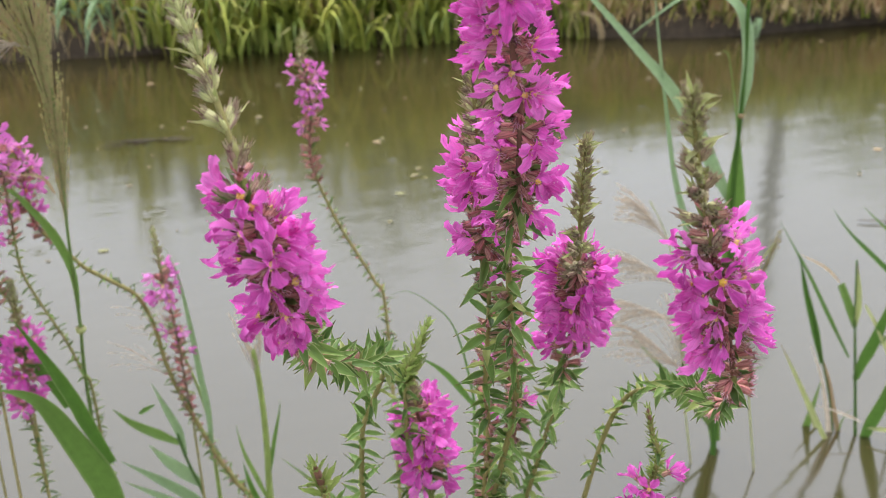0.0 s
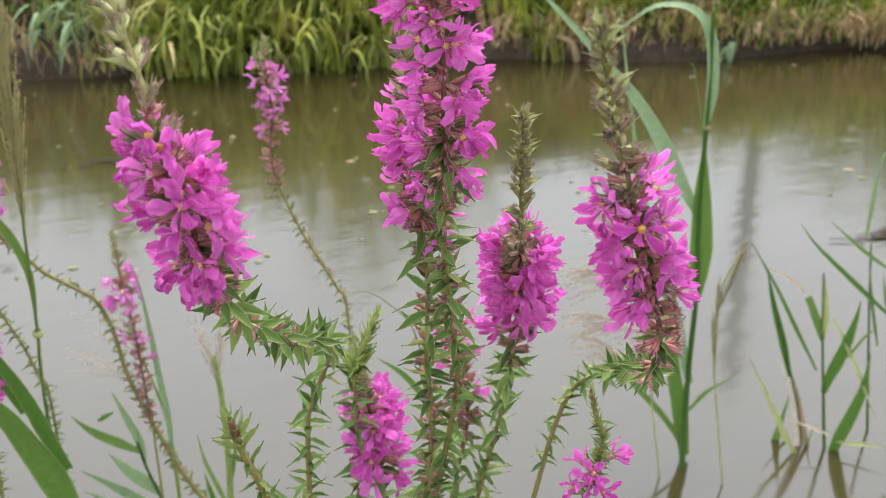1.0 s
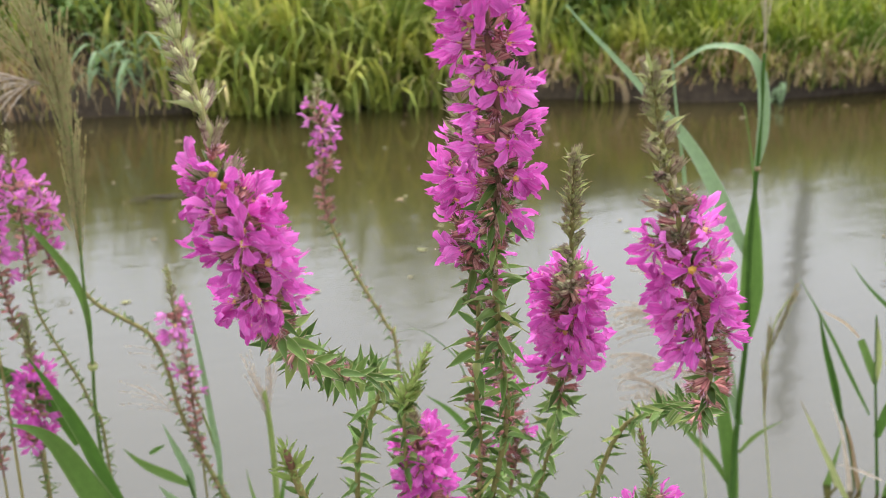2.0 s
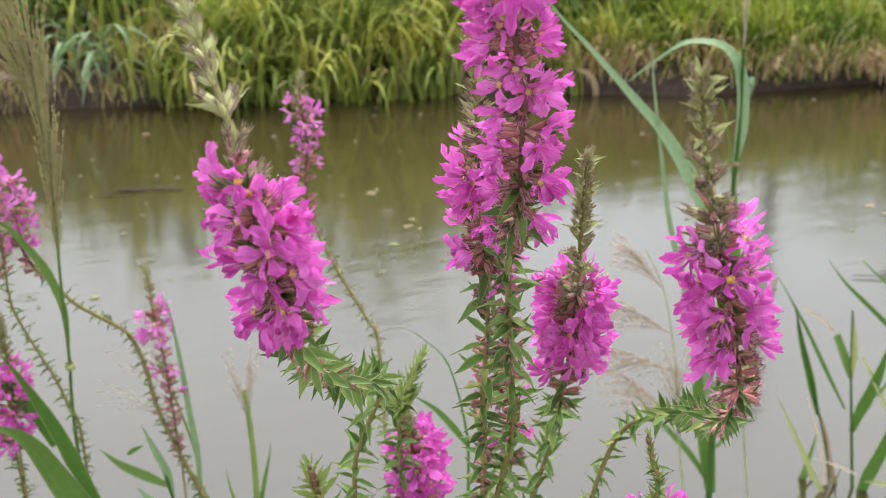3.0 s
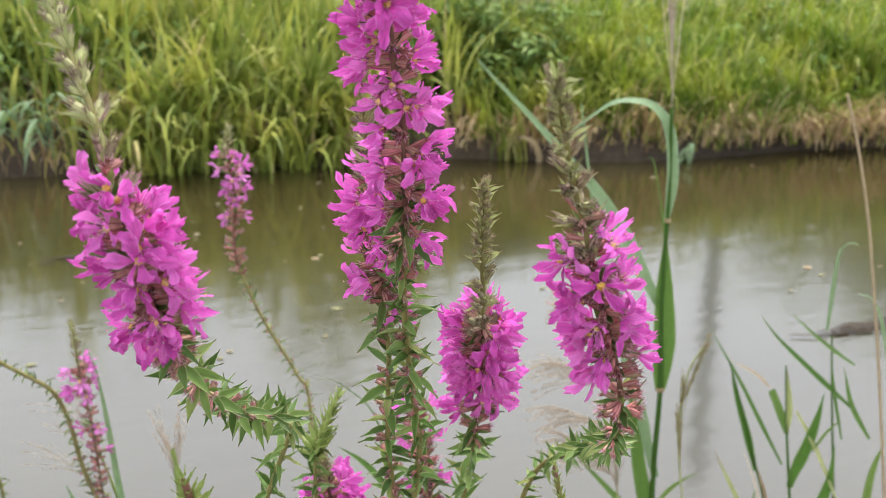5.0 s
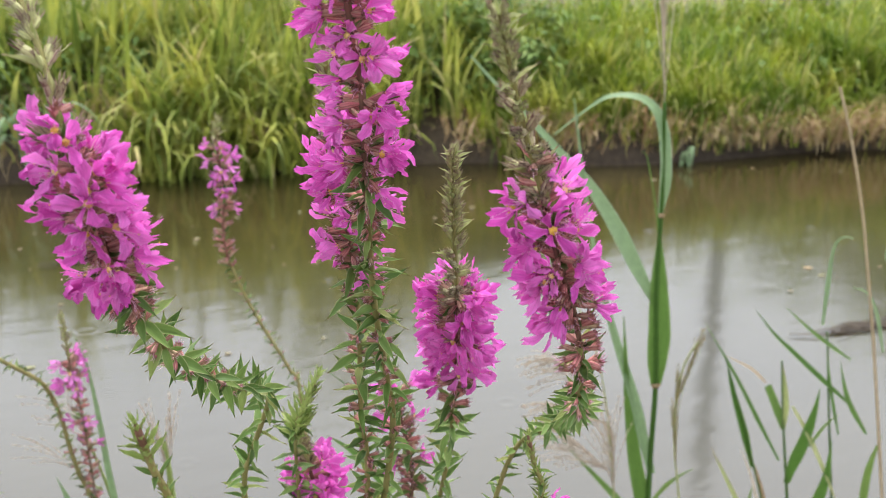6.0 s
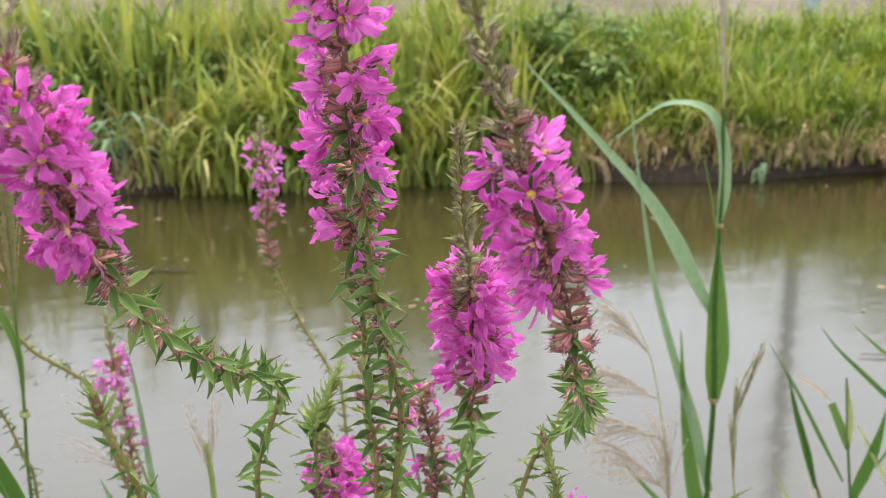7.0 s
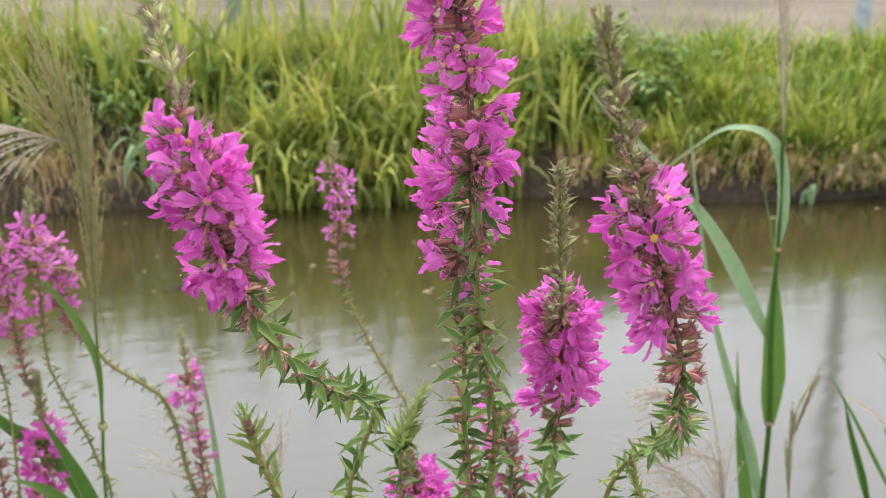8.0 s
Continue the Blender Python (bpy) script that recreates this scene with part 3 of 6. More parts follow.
def branch(plant, pts, zones, seed, thick=(0.0011, 0.0022), label="", pale=False, red_to=0.10, flower_size=1.0, bare=0.0):
    """A stem through pts (from its tip down) with whorls. zones: (from, to, kind, gap, count, size), ways in metres from the tip.
    bare: share of the flowers that have already dropped on the side away from the light."""
    r = random.Random(seed)
    line = spline(pts, 0.0025)
    b = Build()
    cut = max(3, int(red_to / 0.0025))
    first = max([z[1] for z in zones if z[2] == "b"] or [0.0])
    top = min(cut - 2, int(first / 0.0025))
    if top > 3:
        tube(b, line[: top + 1], lambda q: thick[0] * (0.35 + 0.65 * min(1, q * 2)), mat=0)
        tube(b, line[top : cut + 1], lambda q: thick[0], mat=1)
    else:
        tube(b, line[: cut + 1], lambda q: thick[0] * (0.35 + 0.65 * min(1, q * 4)), mat=1)
    tube(b, line[cut:], lambda q: thick[0] + (thick[1] - thick[0]) * q, mat=0)
    stem = part("flower_stem" if any(z[2] in "fp" for z in zones) else "leafy_stem", b.mesh("stem", [STEM, STEM_RED]), plant, label)
    fr = frames_along(line)
    turn = r.random() * 6.3

    def at(way):
        k = min(len(fr) - 1, max(0, way / 0.0025))
        p, t, x, y = fr[int(k)]
        return p - t * 0 + (fr[min(len(fr) - 1, int(k) + 1)][0] - p) * (k - int(k)), -t, x, y

    for start, end, kind, gap, count, size in zones:
        way, ring = start, 0
        while way < end and way < 0.0025 * (len(fr) - 1):
            p, up, x, y = at(way)
            turn += math.pi / 2 + r.uniform(-0.2, 0.2)
            q = (way - start) / max(1e-6, end - start)
            for k in range(count):
                a = turn + 2 * math.pi * (k + r.uniform(-0.25, 0.25)) / count if kind in "ls" else turn + math.pi * (k % 2) + r.uniform(-0.9, 0.9)
                out = x * math.cos(a) + y * math.sin(a)
                away = p + out * thick[0] * 0.9 + up * (r.uniform(-0.0018, 0.0018) if kind in "fcb" else r.uniform(-0.0010, 0.0010))
                if kind == "f":
                    pool = FLOWERS_PALE if pale else FLOWERS
                    el = r.uniform(-0.05, 0.6) if q < 0.75 else r.uniform(-0.35, 0.35)
                    blooms = r.random() < (0.93 if (k // 2 + ring) % 2 == 0 else 0.05)
                    if blooms and out.dot(FADED_SIDE) > 0.62 and r.random() < bare:
                        blooms = False
                    me = r.choice(pool) if blooms else r.choice(CALYXES)
                    part("flower" if me in pool else "calyx", me, stem, m=facing(away, out + up * el + x * r.uniform(-0.15, 0.15), r.random() * 6.3, size * flower_size * r.uniform(0.85, 1.12)))
                elif kind == "c":
                    part("calyx", r.choice(CALYXES), stem, m=facing(away, out + up * r.uniform(0.1, 0.7), r.random() * 6.3, size * r.uniform(0.8, 1.1)))
                elif kind == "b":
                    s = size * (0.50 + 0.6 * q) * r.uniform(0.85, 1.15)
                    part("bud", r.choice(BUDS if r.random() < 1.4 * q - 0.42 else BUDS_YOUNG), stem, m=facing(away, out * (0.35 + 0.75 * q) + up * r.uniform(0.65, 1.2), r.random() * 6.3, s))
                elif kind == "l":
                    s = size * r.uniform(0.75, 1.15)
                    part("leaf", r.choice(LEAVES), stem, m=leaf_pose(away, out + up * r.uniform(-0.55, 0.75), up + Vector((r.uniform(-0.5, 0.5), r.uniform(-0.5, 0.5), 0.3)), s))
                elif kind == "s":
                    s = size * (0.5 + 0.6 * q) * r.uniform(0.8, 1.15)
                    part("leaf", r.choice(SPROUTS), stem, m=leaf_pose(away, out * (0.4 + 0.7 * q) + up * 0.7, up, s))
            if kind in "fcb":
                ends = 3 if kind == "b" and q < 0.45 else 2
                for k in range(ends):
                    a = turn + 2 * math.pi * k / ends + r.uniform(-0.3, 0.3)
                    out = x * math.cos(a) + y * math.sin(a)
                    s = size * (r.uniform(0.8, 1.25) if kind != "b" else (0.50 + 0.45 * q) * r.uniform(0.75, 1.2))
                    pool = BRACTS if kind != "b" else SHOOTS
                    part("leaf", r.choice(pool), stem, m=leaf_pose(p + out * thick[0] * 0.8 - up * 0.002, out * (1.0 if kind != "b" else 0.55) + up * r.uniform(0.3, 0.8), up, s))
            ring += 1
            way += gap * r.uniform(0.85, 1.15) * (0.38 + 0.85 * q if kind == "b" else 1.0)
    return stem


# ---- the ground: near bank, channel bed, far bank, verge and field, one sheet ----
A = math.atan(0.255)
U, V, O = Vector((math.cos(A), -math.sin(A), 0)), Vector((math.sin(A), math.cos(A), 0)), Vector((1.52, 3.39, 0))


def on_bank(s, d, z=0.0):
    """A place s metres along the far water's edge and d metres behind it."""
    q = min(1.0, max(0.0, s / 0.8))
    return O + U * s + V * (d - 0.13 * q * q * (3 - 2 * q) * (1 if abs(d) < 4 else 0)) + Vector((0, 0, z))


PROFILE = [(-5000, 0.42), (-60, 0.42), (-8, 0.42), (-4.2, 0.34), (-3.6, 0.20), (-3.2, 0.10), (-2.95, 0.02), (-2.8, -0.06), (-2.4, -0.35), (-0.5, -0.35), (-0.12, -0.12), (0.0, -0.02), (0.04, 0.06), (0.12, 0.12), (0.3, 0.22), (0.5, 0.29), (0.8, 0.32), (1.4, 0.33), (2.5, 0.33), (5, 0.34), (10, 0.36), (40, 0.4), (5000, 0.4)]


def ground_height(d):
    return float(np.interp(d, [p[0] for p in PROFILE], [p[1] for p in PROFILE]))


def ground_rough(s, d):
    k = 1.0 if -3.3 < d < 3 else 0.3
    return k * (0.030 * noise.noise((s * 2.3, d * 2.3, 1.7)) + 0.012 * noise.noise((s * 9, d * 9, 4.1)))


def make_ground():
    ds = sorted({p[0] for p in PROFILE} | {round(-0.3 + 0.045 * i, 3) for i in range(60)} | {round(-3.6 + 0.07 * i, 3) for i in range(20)})
    ss = [-5000, -200, -30, -10, -6] + [round(-4 + 0.08 * i, 3) for i in range(115)] + [7, 12, 40, 300, 5000]
    b = Build()
    b.grid([[on_bank(s, d + (0.07 * noise.noise((s * 1.4, 0.3, 0.2)) if abs(d) < 1 else 0), ground_height(d) + ground_rough(s, d)) for s in ss] for d in ds])
    mid = [(ds[i] + ds[i + 1]) / 2 for i in range(len(ds) - 1) for _ in range(len(ss) - 1)]
    b.m = [1 if -4.5 < d < 1.05 else 0 for d in mid]
    tagged(new("ground", b.mesh("ground", [SOIL, MUD_SHADED])), "brown earth bank and bare dry field along a ditch", "ground", kind="structure")


make_ground()
b = Build()
b.grid([[on_bank(s, d) for s in (-4000, -40, -8, 0, 8, 40, 4000)] for d in (-2.86, -2.0, -1.0, 0.02)])
tagged(new("water", b.mesh("water", [WATER])), "murky brown-grey ditch water with faint rain rings", "water", kind="structure")


# ---- vegetation of the far bank ----
def blades_mesh(name, mat, specs):
    """Many grass blades in one mesh. specs: (foot, lean direction, length, width, droop, turn)."""
    n, seg = len(specs), 6
    foot = np.array([tuple(s[0]) for s in specs])
    lean = np.array([tuple(s[1]) for s in specs])
    length, width, droop, turn = (np.array([s[i] for s in specs]) for i in (2, 3, 4, 5))
    verts = np.zeros((n, seg + 1, 2, 3))
    pos = foot.copy()
    up = np.tile([0, 0, 1.0], (n, 1))
    side = np.stack([np.cos(turn), np.sin(turn), 0 * turn], 1)
    for i in range(seg + 1):
        q = i / seg
        w = width * (1 - q**2.2) * (0.55 + 0.45 * min(1, q * 4)) + 0.0004
        verts[:, i, 0], verts[:, i, 1] = pos - side * w[:, None] / 2, pos + side * w[:, None] / 2
        ang = 0.12 + droop * q**1.3
        step = up * np.cos(ang)[:, None] + lean * np.sin(ang)[:, None]
        pos = pos + step * (length / seg)[:, None]
    idx = np.arange(n * (seg + 1) * 2).reshape(n, seg + 1, 2)
    faces = np.stack([idx[:, :-1, 0], idx[:, :-1, 1], idx[:, 1:, 1], idx[:, 1:, 0]], -1).reshape(-1, 4)
    me = bpy.data.meshes.new(name)
    me.from_pydata(verts.reshape(-1, 3).tolist(), [], faces.tolist())
    me.materials.append(mat)
    q = np.arange(seg) / seg
    uv = np.zeros((n, seg, 4, 2))
    uv[..., 1, 0] = uv[..., 2, 0] = 1
    uv[..., 0, 1] = uv[..., 1, 1] = q[None]
    uv[..., 2, 1] = uv[..., 3, 1] = q[None] + 1 / seg
    me.uv_layers.new(name="uv").data.foreach_set("uv", uv.astype(np.float32).ravel())
    me.polygons.foreach_set("use_smooth", [True] * len(me.polygons))
    return me


def toward_water(r, spread):
    a = r.gauss(0, spread)
    v = -V * math.cos(a) + U * math.sin(a)
    return v


def tuft(r, specs, s, d, n, length, width, droop, spread):
    """Blades that rise from one root and fall outwards."""
    size = r.uniform(0.75, 1.2)
    for _ in range(n):
        a = r.random() * 6.3
        out = (U * math.cos(a) + V * math.sin(a) - V * 0.45).normalized()
        foot = on_bank(s + r.gauss(0, spread), d + r.gauss(0, spread), ground_height(d) - 0.012)
        L = length * size * r.uniform(0.55, 1.15)
        turn = math.atan2(out.y, out.x) + math.pi / 2 + r.gauss(0, 0.5)
        specs.append((foot, out, L, width * r.uniform(0.5, 1.3), max(0.1, r.gauss(droop, 0.45 * droop)), turn))


def make_bank_grass():
    r = random.Random(11)
    specs = []
    for _ in range(330):
        s, d = r.uniform(-3.4, 0.35), 0.66 * r.random() ** 1.3 - 0.01
        if s < -0.80 and d < 0.28 and r.random() < 0.97:
            continue
        if (-1.45 < s < -0.95 or s > 0.12) and r.random() < 0.4:
            continue
        if s > 0.02 and d < 0.14:
            continue
        rise = 1.0 + 0.55 * noise.noise((s * 3.1, d * 3.1, 3.3))
        tuft(r, specs, s, d, 20, 0.34 * rise * r.uniform(0.75, 1.15), 0.0185, r.uniform(0.7, 1.9), 0.035)
    for _ in range(150):
        s, d = r.uniform(-3.4, 0.30), r.uniform(0.10, 0.75)
        tuft(r, specs, s, d, 5, 0.46 * r.uniform(0.8, 1.2), 0.0215, r.uniform(0.35, 1.0), 0.03)
    for _ in range(80):
        s, d = r.uniform(-0.85, 0.06), r.uniform(-0.03, 0.12)
        tuft(r, specs, s, d, 9, 0.40 * r.uniform(0.8, 1.25), 0.018, 2.3, 0.03)
    for _ in range(34):
        s, d = r.uniform(0.3, 0.8), r.uniform(0.0, 0.45)
        tuft(r, specs, s, d, 30, 0.26, 0.009, 1.8, 0.02)
    for _ in range(170):
        tuft(r, specs, r.uniform(-2.5, 0.8), r.uniform(0.55, 1.5), 12, 0.36, 0.0026, 0.75, 0.05)
    tagged(new("tall_grass", blades_mesh("tall_grass", TALL_GRASS, specs)), "tall yellow-green grass arching over the far water edge", "grass", kind="stuff")
    specs = []
    for _ in range(760):
        s, d = r.uniform(0.3, 3.3), 0.98 * r.random() ** 1.3 + 0.07
        tuft(r, specs, s, d, 22, 0.18 * r.uniform(0.7, 1.5) * (1 + 0.5 * noise.noise((s * 4, d * 4, 1.3))), 0.0092, r.uniform(1.0, 2.2), 0.035)
    for _ in range(170):
        s, d = r.uniform(0.78, 3.4), r.uniform(0.02, 0.14)
        if noise.noise((s * 3.0, 7.7, 0.4)) > -0.18:
            tuft(r, specs, s, d, 12, 0.22 * r.uniform(0.6, 1.25), 0.0095, 2.5, 0.03)
    for _ in range(420):
        s, d = r.uniform(-3.8, 0.5), r.uniform(0.5, 1.2)
        tuft(r, specs, s, d, 24, 0.19, 0.0072, r.uniform(0.9, 1.9), 0.035)
    for k in range(520):
        s = r.uniform(-11.0, -3.3) if k % 2 else r.uniform(3.2, 11.0)
        tuft(r, specs, s, 1.1 * r.random() ** 1.2 + 0.03, 20, 0.22, 0.011, r.uniform(1.0, 2.0), 0.05)
    tagged(new("verge_grass", blades_mesh("verge_grass", VERGE_GRASS, specs)), "short bright green grass on the verge above the ditch", "grass", kind="stuff")
    specs = []
    for _ in range(470):
        s = r.uniform(-3.6, 4.2)
        if s < 0.3 and r.random() < (0.88 if s > -0.8 else 0.75):
            continue
        if 0.3 < s < 0.85 and r.random() < 0.62 or s > 0.85 and r.random() < 0.35 - 0.9 * noise.noise((s * 2.6, 2.2, 5.0)):
            continue
        top, reach = r.uniform(0.02, 0.13), r.uniform(0.35, 1.7) * r.uniform(0.7, 1.0)
        for _ in range(int(10 + 14 * r.random())):
            d = r.uniform(-0.05, 0.05)
            specs.append((on_bank(s + r.gauss(0, 0.03), d, top + r.gauss(0, 0.018)), toward_water(r, 0.9), reach * r.uniform(0.06, 0.17), r.uniform(0.002, 0.0085), r.uniform(1.4, 3.0), -A + r.gauss(0, 0.9)))
    for _ in range(58):
        s = r.uniform(-2.6, -0.75)
        for _ in range(11):
            d = r.uniform(-0.02, 0.2)
            specs.append((on_bank(s + r.gauss(0, 0.05), d, ground_height(d) + r.uniform(0.0, 0.05)), toward_water(r, 1.6), r.uniform(0.08, 0.22), r.uniform(0.002, 0.005), r.uniform(0.6, 2.8), -A + r.gauss(0, 1.0)))
    for _ in range(120):
        s = r.uniform(0.2, 4.2)
        for _ in range(3 if s < 0.85 else int(9 + 9 * noise.noise((s * 3.4, 1.1, 8.0)))):
            specs.append((on_bank(s + r.gauss(0, 0.02), r.uniform(-0.05, 0.02), r.uniform(0.03, 0.08)), toward_water(r, 1.2), r.uniform(0.05, 0.19), r.uniform(0.002, 0.007), r.uniform(2.2, 3.2), -A + r.gauss(0, 1.0)))
    tagged(new("dead_grass", blades_mesh("dead_grass", DEAD_GRASS, specs)), "brown withered grass and roots hanging over the bank edge", "grass", kind="stuff")
    b = Build()

    def add(c, ahead, side, L, w):
        dip = Vector((0, 0, -L * 0.25))
        b.grid([[c, c + side * 0.0005], [c + ahead * L * 0.45 - side * w, c + ahead * L * 0.45 + side * w], [c + ahead * L + dip, c + ahead * L + dip + side * 0.0005]])

    for k in range(5200):
        s, d = (r.uniform(-3.8, -0.1), r.uniform(0.1, 1.0)) if k < 3000 else (r.uniform(0.2, 3.2), r.uniform(0.12, 1.1))
        if noise.noise((s * 2.2, d * 2.2, 9.0)) < -0.1:
            continue
        top = ground_height(d) + min(0.14, abs(r.gauss(0.02, 0.09)))
        c = on_bank(s, d, top)
        a = r.random() * 6.3
        ahead = Vector((math.cos(a), math.sin(a), r.uniform(-0.7, 0.5))).normalized()
        side = ahead.cross(Vector((0, 0, 1))).normalized()
        L, w = r.uniform(0.025, 0.065), r.uniform(0.007, 0.018)
        add(c, ahead, side, L, w)
    for k in range(5000):
        mid, wide = ((0.42, 0.36), (-1.16, 0.36))[k % 4 == 0]
        s, d = r.gauss(mid, wide * 0.6), r.uniform(0.14, 0.75)
        crown = 0.26 * max(0.0, 1 - ((s - mid) / (wide * 1.5)) ** 2) * (0.75 + 1.3 * noise.noise((s * 5.0, d * 5.0, 4.0)))
        c = on_bank(s, d, ground_height(d) + crown * r.random() ** 0.6)
        a = r.random() * 6.3
        ahead = Vector((math.cos(a), math.sin(a), r.uniform(-0.6, 0.5))).normalized()
        add(c, ahead, ahead.cross(Vector((0, 0, 1))).normalized(), r.uniform(0.03, 0.075), r.uniform(0.006, 0.014))
    tagged(new("weeds", b.mesh("weeds", [WEED])), "dark green leafy weeds among the bank grass", "weeds", kind="stuff")


make_bank_grass()


# ---- the loosestrife in front ----
ROOT = (0.235, 0.600, 0.045)
plant = thing("purple_loosestrife", ROOT, "flowering purple loosestrife with magenta spikes at the water edge", "plant")
F, C, Bd, Lf, Sh = "f", "c", "b", "l", "s"
branch(plant, [(0.1525, 0.2815, 0.8965), (0.1595, 0.2890, 0.8745), (0.1665, 0.2962, 0.8528), (0.1745, 0.3045, 0.8225), (0.1765, 0.3065, 0.8108), (0.1815, 0.3180, 0.7850), (0.1961, 0.3513, 0.7540), (0.2037, 0.3654, 0.7202), (0.2199, 0.3926, 0.6770), (0.2280, 0.4100, 0.6300), (0.230, 0.48, 0.45), (0.232, 0.56, 0.25), ROOT], [(0.0, 0.010, Bd, 0.003, 4, 0.8), (0.008, 0.110, F, 0.0074, 10, 1.03), (0.010, 0.108, C, 0.0100, 3, 1.0), (0.106, 0.150, C, 0.0056, 5, 0.95), (0.112, 0.150, F, 0.0100, 4, 0.92), (0.150, 0.30, C, 0.0100, 6, 0.66), (0.116, 0.46, Lf, 0.0062, 3, 1.02)], 1, bare=0.3, thick=(0.0012, 0.0024), label="upright flower stem packed with magenta flowers", red_to=0.15)
branch(plant, [(0.0770, 0.3125, 0.8640), (0.0834, 0.2906, 0.8320), (0.0855, 0.2850, 0.8136), (0.0910, 0.2850, 0.7915), (0.1036, 0.3123, 0.7572), (0.1175, 0.3400, 0.7310), (0.1339, 0.3711, 0.7085), (0.1640, 0.4230, 0.6730), (0.1926, 0.4706, 0.6451), (0.1865, 0.4850, 0.6085), (0.1837, 0.4938, 0.5749), (0.195, 0.53, 0.40), (0.215, 0.57, 0.20), ROOT], [(0.0, 0.062, Bd, 0.0100, 9, 1.30), (0.060, 0.107, F, 0.0069, 11, 1.03), (0.054, 0.100, C, 0.0070, 4, 1.05), (0.096, 0.140, C, 0.0048, 6, 1.0), (0.130, 0.27, C, 0.0120, 5, 0.75), (0.106, 0.26, Lf, 0.0074, 3, 1.0), (0.26, 0.50, Lf, 0.0062, 3, 1.05)], 2, bare=0.45, thick=(0.0009, 0.0024), label="bent flower stem with one thick magenta spike", red_to=0.13)
branch(plant, [(0.1775, 0.2240, 0.8450), (0.1925, 0.2380, 0.8160), (0.2009, 0.2445, 0.8010), (0.2055, 0.2440, 0.7840), (0.2222, 0.2563, 0.7524), (0.2285, 0.2610, 0.7351), (0.2460, 0.2880, 0.7060), (0.2956, 0.3675, 0.6572), (0.3250, 0.4350, 0.6130), (0.3200, 0.4700, 0.5740), (0.300, 0.50, 0.42), (0.260, 0.57, 0.20), ROOT], [(0.0, 0.063, Bd, 0.0084, 8, 1.26), (0.062, 0.106, F, 0.0071, 10, 1.02), (0.052, 0.100, C, 0.0072, 4, 1.05), (0.096, 0.140, C, 0.0048, 6, 1.0), (0.136, 0.26, C, 0.0115, 5, 0.7), (0.122, 0.20, Lf, 0.0078, 3, 0.70), (0.20, 0.46, Lf, 0.0070, 3, 0.86)], 3, bare=0.55, thick=(0.0009, 0.0024), label="arching flower stem with a magenta spike", red_to=0.13)
branch(plant, [(0.2453, 0.3823, 0.7745), (0.2520, 0.3950, 0.7450), (0.2630, 0.4140, 0.7090), (0.2785, 0.4426, 0.6654), (0.2832, 0.4582, 0.6222), (0.2990, 0.4960, 0.5700), (0.290, 0.54, 0.42), (0.260, 0.58, 0.20), ROOT], [(0.0, 0.092, Bd, 0.0084, 7, 1.38), (0.088, 0.158, F, 0.0074, 11, 1.36), (0.088, 0.150, C, 0.0090, 4, 1.25), (0.150, 0.18, C, 0.007, 4, 1.2), (0.162, 0.40, Lf, 0.0066, 3, 1.15)], 4, bare=0.6, thick=(0.0011, 0.0022), red_to=0.17)
branch(plant, [(0.1780, 0.3468, 0.8368), (0.1815, 0.3515, 0.8193), (0.1871, 0.3587, 0.7931), (0.1933, 0.3700, 0.7754), (0.1985, 0.3790, 0.7537), (0.2059, 0.3875, 0.7120), (0.2137, 0.4079, 0.6579), (0.2214, 0.4209, 0.6098), (0.225, 0.46, 0.45), (0.230, 0.54, 0.25), ROOT], [(0.0, 0.058, Bd, 0.0070, 6, 1.25), (0.056, 0.112, F, 0.0068, 9, 1.12), (0.100, 0.132, C, 0.006, 4, 1.0), (0.128, 0.30, C, 0.0100, 6, 0.76), (0.108, 0.44, Lf, 0.0066, 3, 1.12)], 5, bare=0.3, thick=(0.0010, 0.0024), red_to=0.12)
branch(plant, [(0.2365, 0.5550, 0.5760), (0.2390, 0.5520, 0.5560), (0.2425, 0.5480, 0.5350), (0.2440, 0.5450, 0.5150), (0.240, 0.56, 0.38), (0.237, 0.58, 0.20), ROOT], [(0.0, 0.022, Bd, 0.0040, 5, 1.45), (0.020, 0.066, F, 0.0076, 8, 1.5), (0.058, 0.26, Lf, 0.0058, 2, 1.4)], 6, red_to=0.07, thick=(0.0012, 0.0022))
branch(plant, [(0.2880, 0.5400, 0.5990), (0.2915, 0.5370, 0.5760), (0.2950, 0.5360, 0.5520), (0.2940, 0.5350, 0.5250), (0.275, 0.56, 0.38), (0.250, 0.59, 0.18), ROOT], [(0.0, 0.026, F, 0.0095, 4, 1.25), (0.004, 0.070, C, 0.0055, 5, 1.25), (0.046, 0.062, F, 0.0100, 2, 1.1), (0.04, 0.26, Lf, 0.006, 2, 1.3)], 7, red_to=0.08)
branch(plant, [(0.2410, 0.5380, 0.6190), (0.2310, 0.5360, 0.6020), (0.2265, 0.5380, 0.5800), (0.232, 0.55, 0.48), (0.235, 0.58, 0.25), ROOT], [(0.0, 0.04, Sh, 0.0030, 4, 1.45), (0.032, 0.24, Lf, 0.0056, 3, 1.15)], 8, red_to=0.02)
branch(plant, [(0.0940, 0.2680, 0.7390), (0.0985, 0.2720, 0.7220), (0.1060, 0.2820, 0.6980), (0.130, 0.35, 0.58), (0.180, 0.47, 0.36), (0.220, 0.57, 0.14), ROOT], [(0.0, 0.012, Sh, 0.0030, 4, 0.9), (0.010, 0.22, Sh, 0.0040, 4, 0.66), (0.02, 0.30, Lf, 0.0080, 3, 0.5)], 9, red_to=0.0)
